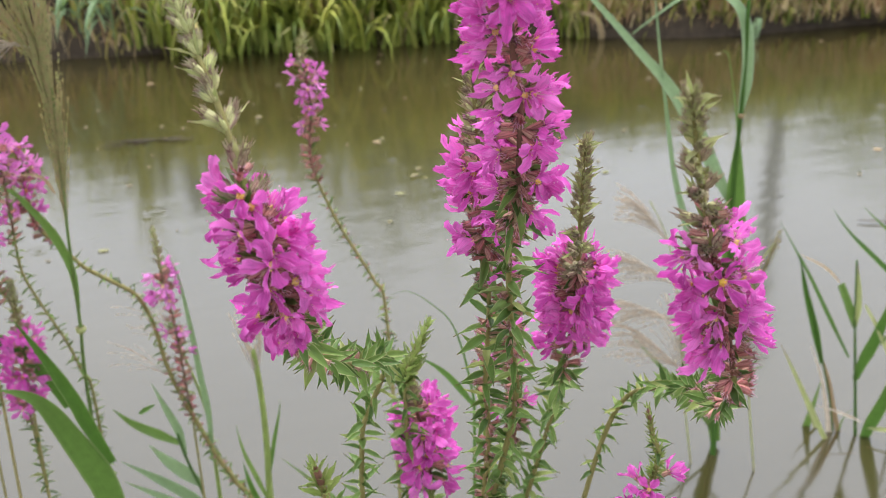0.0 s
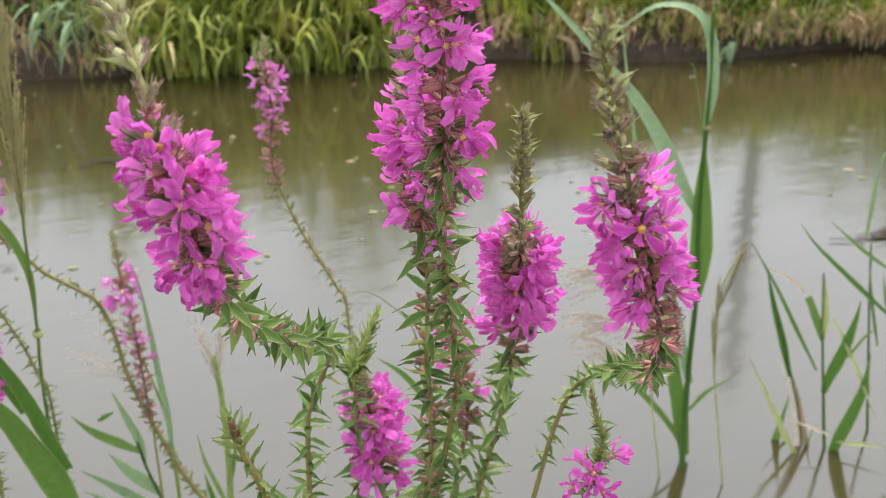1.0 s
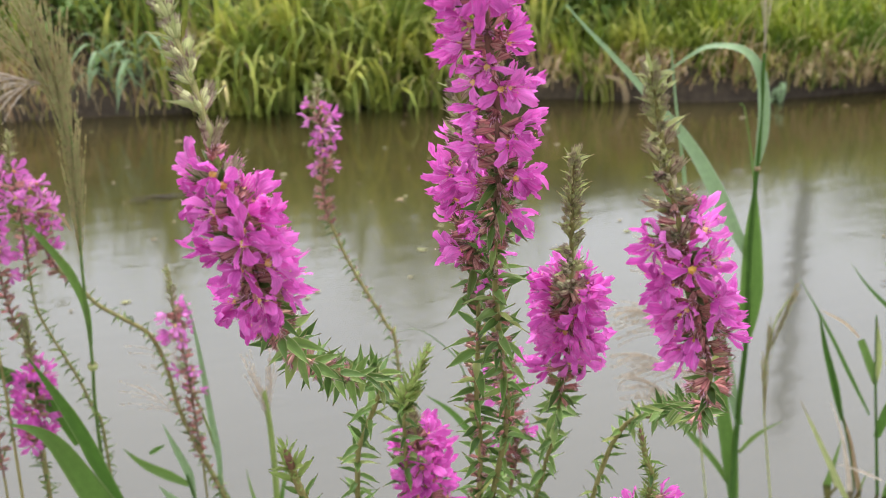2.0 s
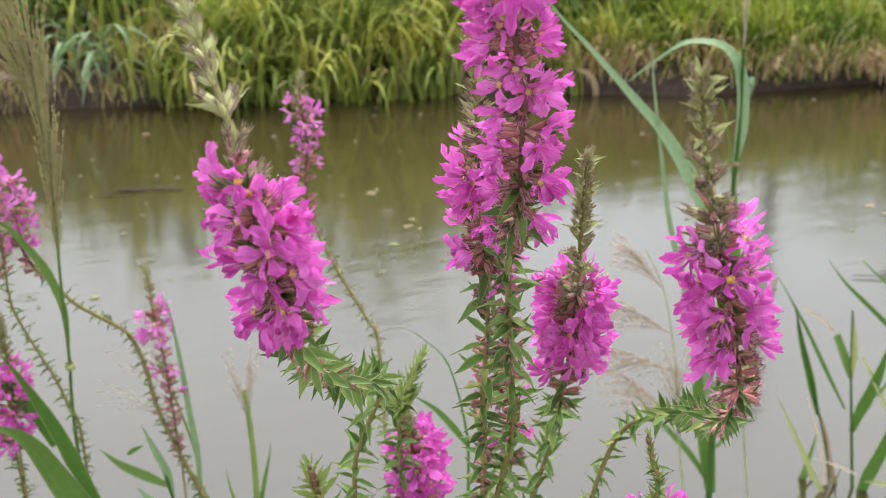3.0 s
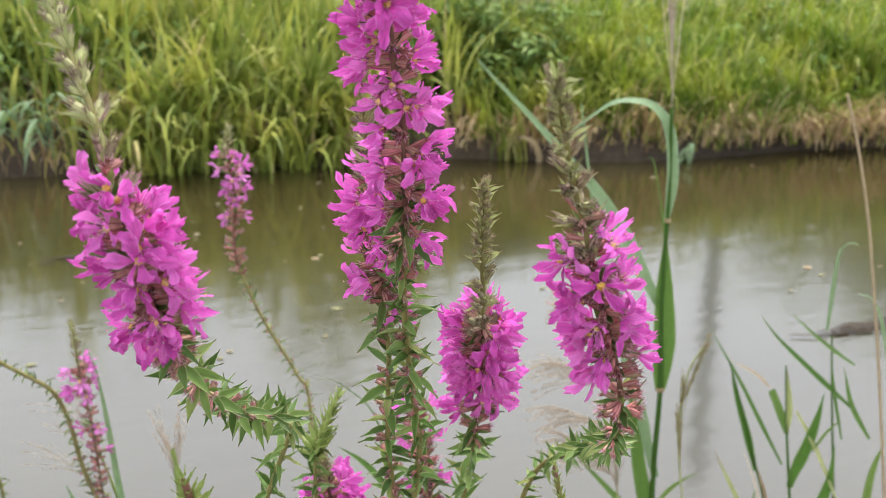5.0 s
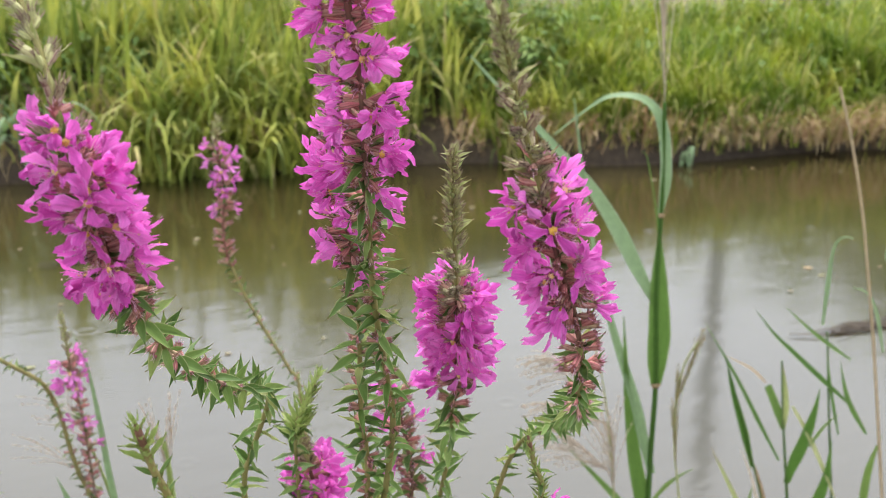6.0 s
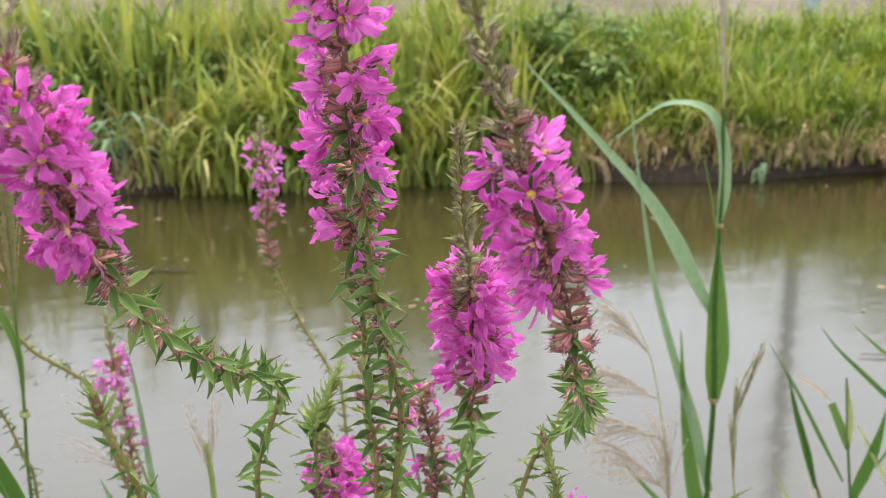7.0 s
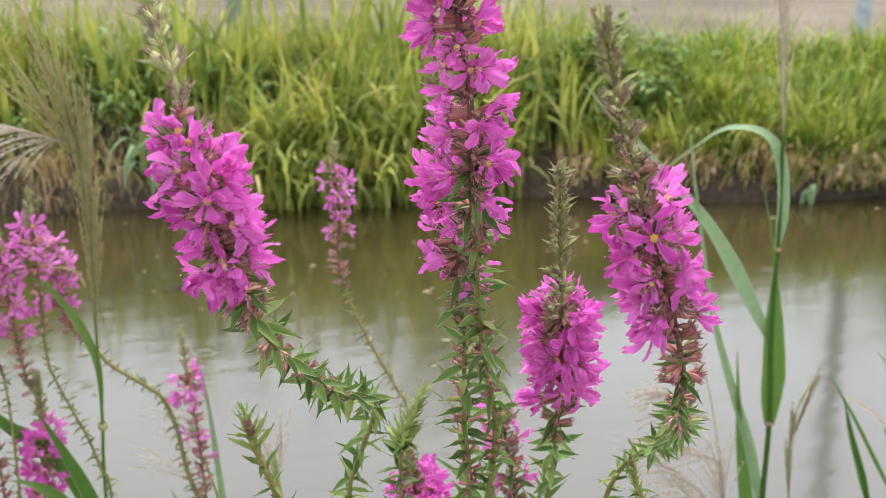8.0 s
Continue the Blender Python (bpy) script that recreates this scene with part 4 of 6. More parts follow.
branch(plant, [(0.2800, 0.3780, 0.6450), (0.2840, 0.3780, 0.6280), (0.2880, 0.3800, 0.6080), (0.285, 0.42, 0.50), (0.262, 0.52, 0.25), ROOT], [(0.0, 0.055, Sh, 0.0034, 6, 0.72), (0.020, 0.060, Lf, 0.0070, 3, 0.55), (0.046, 0.066, F, 0.008, 4, 1.1), (0.06, 0.28, Lf, 0.0070, 3, 0.7)], 10, red_to=0.0)

# ---- other loosestrife plants ----
back = thing("purple_loosestrife", (0.367, 0.911, -0.05), "slender loosestrife stem with a small pink flower head", "plant", "slender loosestrife")
branch(back, [(0.307, 0.960, 0.683), (0.306, 0.961, 0.664), (0.308, 0.960, 0.638), (0.310, 0.960, 0.612), (0.307, 0.960, 0.586), (0.309, 0.960, 0.559), (0.320, 0.957, 0.525), (0.333, 0.953, 0.494), (0.346, 0.949, 0.468), (0.358, 0.944, 0.442), (0.367, 0.941, 0.410)] + [(0.367, 0.921, 0.205), (0.367, 0.911, -0.05)], [(0.0, 0.028, Bd, 0.007, 4, 1.4), (0.026, 0.085, F, 0.0105, 4, 1.3), (0.035, 0.135, C, 0.0068, 5, 1.25), (0.13, 0.45, Lf, 0.0085, 3, 0.78), (0.15, 0.40, C, 0.012, 2, 0.6)], 21, pale=True, red_to=0.13, thick=(0.0014, 0.0022))
p1 = thing("purple_loosestrife", (0.181, 0.968, -0.05), "thin loosestrife spike with scattered pale pink flowers", "plant", "slender loosestrife")
branch(p1, [(0.166, 1.001, 0.511), (0.168, 1.000, 0.485), (0.169, 1.000, 0.461), (0.172, 1.000, 0.438), (0.175, 0.999, 0.412), (0.177, 0.999, 0.381), (0.179, 0.999, 0.338), (0.181, 0.998, 0.309)] + [(0.181, 0.978, 0.154), (0.181, 0.968, -0.05)], [(0.0, 0.044, Bd, 0.006, 4, 1.15), (0.044, 0.082, F, 0.0100, 5, 1.35), (0.05, 0.20, C, 0.0072, 4, 1.2), (0.105, 0.13, F, 0.013, 2, 1.2)], 22, pale=True, red_to=0.20, thick=(0.0011, 0.0018))
p2 = thing("purple_loosestrife", (0.231, 0.959, -0.05), "leaning loosestrife stem with small leaves and pink flowers", "plant", "slender loosestrife")
branch(p2, [(0.062, 1.010, 0.602), (0.064, 1.010, 0.576), (0.065, 1.010, 0.553), (0.067, 1.010, 0.535), (0.074, 1.010, 0.521), (0.086, 1.009, 0.507), (0.102, 1.008, 0.484), (0.124, 1.006, 0.466), (0.145, 1.004, 0.447), (0.156, 1.002, 0.416), (0.161, 1.002, 0.384), (0.166, 1.001, 0.358), (0.177, 0.999, 0.324), (0.189, 0.997, 0.290), (0.202, 0.995, 0.254), (0.218, 0.992, 0.221), (0.231, 0.989, 0.193)] + [(0.231, 0.969, 0.096), (0.231, 0.959, -0.05)], [(0.0, 0.062, F, 0.0095, 7, 1.35), (0.055, 0.095, C, 0.007, 5, 1.25), (0.08, 0.52, Lf, 0.0078, 3, 0.78), (0.10, 0.46, Sh, 0.0110, 3, 0.62), (0.26, 0.50, C, 0.012, 3, 0.7)], 23, pale=True, red_to=0.08, thick=(0.0018, 0.0030))
p3 = thing("purple_loosestrife", (0.037, 0.944, -0.05), "loosestrife with a loose cluster of pink flowers", "plant", "slender loosestrife")
branch(p3, [(0.019, 0.974, 0.637), (0.019, 0.974, 0.609), (0.021, 0.974, 0.579), (0.024, 0.974, 0.548), (0.026, 0.974, 0.522), (0.031, 0.974, 0.485), (0.037, 0.974, 0.458)] + [(0.037, 0.954, 0.229), (0.037, 0.944, -0.05)], [(0.0, 0.030, Bd, 0.007, 4, 1.2), (0.03, 0.105, F, 0.0095, 6, 1.35), (0.10, 0.16, C, 0.007, 4, 1.2), (0.14, 0.35, Lf, 0.010, 2, 0.8)], 24, pale=True, red_to=0.14, thick=(0.0011, 0.0018))
p4 = thing("purple_loosestrife", (0.091, 0.943, -0.05), "tall loosestrife stem with a few pink flowers and many tiny leaves", "plant", "slender loosestrife")
branch(p4, [(0.047, 0.974, 0.659), (0.045, 0.974, 0.631), (0.047, 0.974, 0.605), (0.048, 0.974, 0.571), (0.048, 0.974, 0.539), (0.049, 0.974, 0.504), (0.062, 0.974, 0.465), (0.076, 0.973, 0.429), (0.085, 0.973, 0.394), (0.091, 0.973, 0.369)] + [(0.091, 0.953, 0.185), (0.091, 0.943, -0.05)], [(0.0, 0.036, Bd, 0.007, 4, 1.3), (0.034, 0.068, F, 0.0105, 5, 1.35), (0.06, 0.13, C, 0.008, 3, 1.1), (0.104, 0.118, F, 0.013, 3, 1.2), (0.12, 0.45, Lf, 0.0078, 3, 0.78), (0.14, 0.42, Sh, 0.0110, 3, 0.62)], 25, pale=True, red_to=0.12, thick=(0.0011, 0.0019))
p5 = thing("purple_loosestrife", (0.044, 0.944, -0.05), "short loosestrife spike, green tip over pink flowers", "plant", "slender loosestrife")
branch(p5, [(0.038, 0.974, 0.496), (0.039, 0.974, 0.468), (0.038, 0.974, 0.442), (0.036, 0.974, 0.409), (0.034, 0.974, 0.381)] + [(0.04, 0.954, 0.19), (0.044, 0.944, -0.05)], [(0.0, 0.052, Bd, 0.006, 5, 1.4), (0.050, 0.125, F, 0.0085, 8, 1.45), (0.12, 0.24, Lf, 0.009, 3, 1.0)], 26, red_to=0.14, thick=(0.0013, 0.0020))
p6 = thing("purple_loosestrife", (0.001, 0.943, -0.05), "reddish loosestrife stem gone to seed pods", "plant", "slender loosestrife")
branch(p6, [(-0.012, 0.972, 0.518), (-0.010, 0.972, 0.501), (-0.008, 0.973, 0.480), (-0.004, 0.973, 0.453), (-0.001, 0.973, 0.421), (0.001, 0.973, 0.388)] + [(0.001, 0.953, 0.194), (0.001, 0.943, -0.05)], [(0.0, 0.030, F, 0.0095, 4, 1.3), (0.012, 0.16, C, 0.0080, 4, 1.25)], 27, pale=True, red_to=0.17, thick=(0.0011, 0.0018))
p7 = thing("purple_loosestrife", (0.013, 0.943, -0.05), "loosestrife bough crowded with pink flowers", "plant", "slender loosestrife")
branch(p7, [(-0.019, 0.972, 0.625), (-0.014, 0.972, 0.610), (-0.011, 0.972, 0.594), (-0.010, 0.972, 0.568), (-0.009, 0.972, 0.543), (-0.002, 0.973, 0.517), (0.013, 0.973, 0.488)] + [(0.013, 0.953, 0.244), (0.013, 0.943, -0.05)], [(0.0, 0.055, F, 0.0095, 7, 1.4), (0.05, 0.075, C, 0.007, 4, 1.2), (0.072, 0.108, F, 0.0100, 6, 1.35), (0.10, 0.25, Lf, 0.007, 3, 0.7)], 28, pale=True, red_to=0.14, thick=(0.0012, 0.0019))


# ---- reeds and grasses on the near side ----
def leaf_part(owner, pts, width, up, mat, fold=0.25, twist=0.0, profile=None, label="", wave=0.0, name="leaf"):
    b = Build()
    line = spline(pts, 0.006)
    prof = profile or (lambda q: width * (0.45 + 0.55 * min(1, q * 5)) * max(0.03, 1 - q**2.5))
    blade(b, line, prof, up, fold, 0, twist, wave)
    return part(name, b.mesh("leaf", [mat]), owner, label)


def stem_part(owner, pts, r0, r1, mat, name="stem", label=""):
    b = Build()
    line = spline(pts, 0.008)
    tube(b, line, lambda q: r0 + (r1 - r0) * q, 8)
    return part(name, b.mesh("stem", [mat]), owner, label)


def node_ring(owner, place, radius, mat):
    b = Build()
    p = Vector(place)
    tube(b, [p + Vector((0, 0, 0.001 * k)) for k in range(-3, 4)], lambda q: radius * (1 + 0.35 * math.sin(math.pi * q)), 9)
    part("node", b.mesh("node", [mat]), owner, "pale swollen stem joint")


def panicle_part(owner, base, ahead, length, strands, spread, droop, seed, seeds=9, thick=0.00035, mat=None):
    """A seed head: fine branches with rows of tiny grains."""
    r = random.Random(seed)
    b = Build()
    base, ahead = Vector(base), Vector(ahead).normalized()
    x = ahead.orthogonal().normalized()
    y = ahead.cross(x)
    for k in range(strands):
        q = k / strands
        foot = base + ahead * length * 0.55 * q
        a = r.random() * 6.3
        side = x * math.cos(a) + y * math.sin(a)
        L = length * r.uniform(0.45, 0.8) * (1 - 0.35 * q)
        pts, pos, d = [], foot.copy(), (ahead + side * spread * r.uniform(0.4, 1.0)).normalized()
        for i in range(9):
            pts.append(pos.copy())
            d = (d + Vector((0, 0, -1)) * droop * 0.12 * r.uniform(0.7, 1.3)).normalized()
            pos = pos + d * L / 8
        tube(b, pts, lambda q_: thick * (1 - 0.6 * q_), 3)
        for g in range(seeds):
            i = 2 + int(r.random() * 6.9)
            c = pts[i] + (pts[min(8, i + 1)] - pts[i]) * r.random()
            t = (pts[min(8, i + 1)] - pts[i - 1]).normalized()
            s = t.orthogonal().normalized() * thick * 1.7
            n_ = t.cross(s).normalized() * thick * 1.7
            tip, off = c + t * 0.0042, (s + n_) * r.uniform(-1, 1)
            i0 = len(b.v)
            b.v += [tuple(c), tuple(c + t * 0.002 + s + off), tuple(tip + off), tuple(c + t * 0.002 - s + n_ + off)]
            b.face((i0, i0 + 1, i0 + 2, i0 + 3), 0)
    part("panicle", b.mesh("panicle", [mat or PANICLE]), owner, "feathery seed head")


BACK_UP = Vector((-0.35, -0.8, 0.5))


def shape(width, *stops):
    """A leaf's width along its way, from stops of (way, share of the full width)."""
    return lambda q: width * float(np.interp(q, [a for a, _ in stops], [w for _, w in stops]))


reed = thing("reed", (0.89, 1.081, -0.05), "tall green reed with arching leaves standing in shallow water", "reed")
stem_part(reed, [(0.904, 1.115, 0.625), (0.906, 1.114, 0.563), (0.907, 1.113, 0.482), (0.906, 1.114, 0.419), (0.907, 1.113, 0.351), (0.911, 1.110, 0.251), (0.910, 1.111, 0.162), (0.910, 1.111, 0.094), (0.897, 1.091, -0.002), (0.890, 1.081, -0.050)], 0.0022, 0.0044, REED, label="smooth green reed stem")
node_ring(reed, (0.907, 1.113, 0.482), 0.0031, STRAW)
node_ring(reed, (0.911, 1.11, 0.251), 0.0048, STRAW)
panicle_part(reed, (0.904, 1.115, 0.625), Vector((-0.01, 0.008, 0.196)), 0.25, 34, 0.15, 0.02, 31, seeds=12, thick=0.00045, mat=PLUME_PALE)
leaf_part(reed, [(0.906, 1.114, 0.482), (0.909, 1.112, 0.521), (0.908, 1.112, 0.556), (0.905, 1.115, 0.587), (0.898, 1.120, 0.611), (0.885, 1.129, 0.627), (0.868, 1.141, 0.632), (0.853, 1.152, 0.631), (0.840, 1.160, 0.625), (0.817, 1.175, 0.604), (0.790, 1.192, 0.577)], 0.0174, BACK_UP + Vector((0.2, 0, 0.6)), REED_BLUE, fold=0.15, profile=shape(0.0174, (0, 0.35), (0.15, 0.9), (0.45, 1.0), (0.62, 0.55), (0.8, 0.2), (1, 0.08)), label="blue-green leaf bent over at its middle")
leaf_part(reed, [(0.905, 1.115, 0.366), (0.899, 1.119, 0.379), (0.883, 1.130, 0.414), (0.868, 1.141, 0.450), (0.849, 1.154, 0.489), (0.828, 1.168, 0.524), (0.803, 1.183, 0.555), (0.776, 1.200, 0.590), (0.748, 1.215, 0.624), (0.724, 1.229, 0.652), (0.701, 1.241, 0.681)], 0.0211, BACK_UP, REED_BLUE, fold=0.3, profile=shape(0.0211, (0, 0.5), (0.15, 0.9), (0.25, 1.0), (0.5, 0.6), (0.75, 0.35), (1, 0.08)), label="long straight blue-green leaf")
leaf_part(reed, [(0.911, 1.110, 0.251), (0.911, 1.110, 0.290), (0.912, 1.110, 0.321), (0.910, 1.111, 0.359), (0.908, 1.112, 0.397), (0.907, 1.113, 0.434), (0.906, 1.114, 0.459), (0.900, 1.118, 0.499), (0.893, 1.123, 0.540), (0.888, 1.127, 0.562), (0.881, 1.132, 0.560)], 0.0305, BACK_UP, REED, fold=0.12, profile=shape(0.0305, (0, 0.45), (0.1, 0.85), (0.2, 1.0), (0.32, 0.92), (0.45, 0.72), (0.56, 0.40), (0.64, 0.14), (0.8, 0.06), (1, 0.04)), label="broad upright green blade with a withered hooked tip")
leaf_part(reed, [(0.913, 1.109, 0.006), (0.904, 1.116, 0.078), (0.895, 1.122, 0.127), (0.888, 1.127, 0.180), (0.882, 1.131, 0.232), (0.878, 1.134, 0.287), (0.874, 1.137, 0.349)], 0.0233, BACK_UP, REED, fold=0.25, profile=shape(0.0233, (0, 0.6), (0.2, 1.0), (0.45, 0.78), (0.75, 0.34), (1, 0.04)))
leaf_part(reed, [(0.912, 1.110, 0.121), (0.902, 1.117, 0.167), (0.891, 1.125, 0.223), (0.874, 1.137, 0.285), (0.858, 1.148, 0.346), (0.844, 1.157, 0.406), (0.832, 1.165, 0.487), (0.821, 1.172, 0.565), (0.813, 1.177, 0.632)], 0.0153, BACK_UP, REED_BLUE, fold=0.3, profile=shape(0.0153, (0, 0.7), (0.15, 1.0), (0.35, 0.75), (0.6, 0.4), (1, 0.10)))
leaf_part(reed, [(0.908, 1.113, 0.027), (0.888, 1.127, 0.063), (0.864, 1.144, 0.095), (0.834, 1.164, 0.133), (0.810, 1.179, 0.165)], 0.0094, BACK_UP, REED, fold=0.3, profile=shape(0.0094, (0, 0.8), (0.4, 1.0), (1, 0.06)))
leaf_part(reed, [(0.914, 1.108, 0.079), (0.928, 1.097, 0.106), (0.944, 1.084, 0.125), (0.958, 1.073, 0.137)], 0.0065, BACK_UP, REED, fold=0.3, profile=shape(0.0065, (0, 0.7), (0.4, 1.0), (1, 0.06)))

young = thing("reed", (1.101, 1.001, -0.05), "young light green reed with narrow upright leaves in the water", "reed", "young reeds")
stem_part(young, [(1.086, 1.068, 0.268), (1.090, 1.064, 0.210), (1.093, 1.061, 0.171), (1.100, 1.053, 0.089), (1.110, 1.043, -0.020), (1.121, 1.031, -0.136), (1.108, 1.011, -0.079), (1.101, 1.001, -0.050)], 0.0012, 0.0035, REED)
leaf_part(young, [(1.093, 1.061, 0.169), (1.085, 1.069, 0.198), (1.073, 1.081, 0.235)], 0.0125, BACK_UP, REED, fold=0.25, profile=shape(0.0125, (0, 0.6), (0.4, 1.0), (1, 0.85)), label="leaf folded and snapped at its tip")
leaf_part(young, [(1.073, 1.080, 0.233), (1.058, 1.095, 0.252), (1.032, 1.119, 0.267)], 0.0039, BACK_UP, STRAW, fold=0.25)
leaf_part(young, [(1.093, 1.061, 0.169), (1.093, 1.060, 0.206), (1.087, 1.067, 0.266)], 0.0086, BACK_UP, SHOOT, fold=0.25, profile=shape(0.0086, (0, 0.5), (0.3, 1.0), (0.6, 0.8), (1, 0.03)))
leaf_part(young, [(1.100, 1.053, 0.089), (1.104, 1.049, 0.117), (1.112, 1.041, 0.155), (1.119, 1.034, 0.200), (1.122, 1.030, 0.238)], 0.0179, BACK_UP, REED, fold=0.25, profile=shape(0.0179, (0, 0.5), (0.3, 1.0), (0.6, 0.8), (1, 0.03)))
leaf_part(young, [(1.113, 1.040, -0.025), (1.119, 1.033, 0.019), (1.128, 1.023, 0.065), (1.135, 1.016, 0.111), (1.136, 1.014, 0.167)], 0.0195, BACK_UP, REED, fold=0.25, profile=shape(0.0195, (0, 0.5), (0.3, 1.0), (0.6, 0.8), (1, 0.03)))
leaf_part(young, [(1.122, 1.030, -0.184), (1.118, 1.034, -0.137), (1.111, 1.041, -0.097), (1.098, 1.055, -0.036), (1.086, 1.068, 0.027), (1.076, 1.078, 0.082), (1.058, 1.095, 0.139)], 0.0086, BACK_UP, STRAW, fold=0.5, profile=shape(0.0086, (0, 0.8), (0.5, 1.0), (1, 0.2)), label="dead straw-coloured leaf")
leaf_part(young, [(1.112, 1.041, -0.029), (1.121, 1.031, -0.084), (1.132, 1.020, -0.134)], 0.0101, BACK_UP, SHOOT, fold=0.25, profile=shape(0.0101, (0, 0.6), (0.5, 1.0), (1, 0.6)))
leaf_part(young, [(1.146, 1.004, -0.143), (1.153, 0.995, -0.099), (1.161, 0.987, -0.052), (1.169, 0.977, -0.015)], 0.0140, BACK_UP, SHOOT, fold=0.25, profile=shape(0.0140, (0, 0.5), (0.3, 1.0), (0.6, 0.8), (1, 0.03)))
young2 = thing("reed", (1.212, 1.027, -0.05), "thin reed with long crossing leaves in the water", "reed", "young reeds")
stem_part(young2, [(1.123, 1.029, 0.317), (1.147, 1.040, 0.225), (1.173, 1.048, 0.110), (1.200, 1.055, -0.014), (1.232, 1.057, -0.189), (1.219, 1.037, -0.096), (1.212, 1.027, -0.050)], 0.0012, 0.0027, REED)
leaf_part(young2, [(1.146, 1.003, 0.221), (1.125, 1.027, 0.246), (1.097, 1.056, 0.280), (1.075, 1.079, 0.308), (1.057, 1.096, 0.339)], 0.0078, BACK_UP, REED, fold=0.25, profile=shape(0.0078, (0, 0.5), (0.3, 1.0), (0.6, 0.8), (1, 0.03)))
leaf_part(young2, [(1.145, 1.005, 0.282), (1.129, 1.023, 0.296), (1.109, 1.044, 0.316), (1.083, 1.071, 0.347)], 0.0055, BACK_UP, REED, fold=0.25, profile=shape(0.0055, (0, 0.5), (0.3, 1.0), (0.6, 0.8), (1, 0.03)))
leaf_part(young2, [(1.141, 1.009, 0.173), (1.131, 1.021, 0.237), (1.123, 1.029, 0.301)], 0.0047, BACK_UP, REED, fold=0.25, profile=shape(0.0047, (0, 0.5), (0.3, 1.0), (0.6, 0.8), (1, 0.03)))
leaf_part(young2, [(1.116, 1.036, 0.015), (1.136, 1.014, 0.018), (1.165, 0.981, 0.023)], 0.0062, BACK_UP, SHOOT, fold=0.25, profile=shape(0.0062, (0, 0.5), (0.3, 1.0), (0.6, 0.8), (1, 0.03)))
leaf_part(young2, [(1.117, 1.035, 0.148), (1.129, 1.023, 0.182), (1.143, 1.007, 0.207)], 0.0047, BACK_UP, REED, fold=0.25, profile=shape(0.0047, (0, 0.5), (0.3, 1.0), (0.6, 0.8), (1, 0.03)))
leaf_part(young2, [(1.099, 1.054, 0.204), (1.116, 1.037, 0.165), (1.132, 1.019, 0.117), (1.150, 0.999, 0.060)], 0.0070, BACK_UP, SHOOT, fold=0.25, profile=shape(0.0070, (0, 0.5), (0.3, 1.0), (0.6, 0.8), (1, 0.03)))
leaf_part(young2, [(1.129, 1.022, -0.013), (1.147, 1.002, -0.044), (1.167, 0.979, -0.073)], 0.0070, BACK_UP, REED, fold=0.25, profile=shape(0.0070, (0, 0.5), (0.3, 1.0), (0.6, 0.8), (1, 0.03)))
leaf_part(young2, [(1.164, 0.983, 0.180), (1.146, 1.004, 0.225), (1.136, 1.015, 0.280)], 0.0078, BACK_UP, REED, fold=0.25, profile=shape(0.0078, (0, 0.5), (0.3, 1.0), (0.6, 0.8), (1, 0.03)))
leaf_part(young2, [(1.167, 0.980, 0.058), (1.169, 0.977, 0.130), (1.177, 0.967, 0.185)], 0.0125, BACK_UP, REED, fold=0.25, profile=shape(0.0125, (0, 0.5), (0.3, 1.0), (0.6, 0.8), (1, 0.03)))
leaf_part(young2, [(1.187, 0.955, -0.054), (1.199, 0.940, 0.008), (1.217, 0.917, 0.045)], 0.0109, BACK_UP, SHOOT, fold=0.25, profile=shape(0.0109, (0, 0.5), (0.3, 1.0), (0.6, 0.8), (1, 0.03)))
young3 = thing("reed", (1.036, 0.965, -0.05), "slender reed with drooping green leaves in the water", "reed", "young reeds")
stem_part(young3, [(1.032, 1.119, 0.266), (1.048, 1.104, 0.200), (1.066, 1.087, 0.116), (1.083, 1.070, 0.028), (1.103, 1.050, -0.143), (1.058, 0.993, -0.081), (1.036, 0.965, -0.050)], 0.0010, 0.0023, REED)
leaf_part(young3, [(1.067, 1.086, 0.105), (1.055, 1.098, 0.162), (1.041, 1.111, 0.221), (1.033, 1.118, 0.266)], 0.0117, BACK_UP, REED, fold=0.25, profile=shape(0.0117, (0, 0.5), (0.3, 1.0), (0.6, 0.8), (1, 0.03)))
leaf_part(young3, [(1.091, 1.062, 0.121), (1.068, 1.086, 0.179), (1.044, 1.108, 0.238), (1.008, 1.141, 0.316)], 0.0062, BACK_UP, REED, fold=0.25, profile=shape(0.0062, (0, 0.5), (0.3, 1.0), (0.6, 0.8), (1, 0.03)))
leaf_part(young3, [(1.035, 1.117, -0.186), (1.046, 1.107, -0.102), (1.058, 1.095, -0.019), (1.069, 1.084, 0.080)], 0.0195, BACK_UP, REED, fold=0.25, profile=shape(0.0195, (0, 0.5), (0.3, 1.0), (0.6, 0.8), (1, 0.03)))
leaf_part(young3, [(1.055, 1.098, -0.185), (1.037, 1.115, -0.131), (1.014, 1.135, -0.077)], 0.0156, BACK_UP, SHOOT, fold=0.25, profile=shape(0.0156, (0, 0.5), (0.3, 1.0), (0.6, 0.8), (1, 0.03)))
leaf_part(young3, [(1.097, 1.056, -0.069), (1.075, 1.079, -0.014), (1.047, 1.106, 0.069)], 0.0070, BACK_UP, SHOOT, fold=0.25, profile=shape(0.0070, (0, 0.5), (0.3, 1.0), (0.6, 0.8), (1, 0.03)))
leaf_part(young3, [(1.090, 1.063, -0.085), (1.093, 1.061, 0.012), (1.103, 1.050, 0.044)], 0.0047, BACK_UP, REED, fold=0.25, profile=shape(0.0047, (0, 0.5), (0.3, 1.0), (0.6, 0.8), (1, 0.03)))
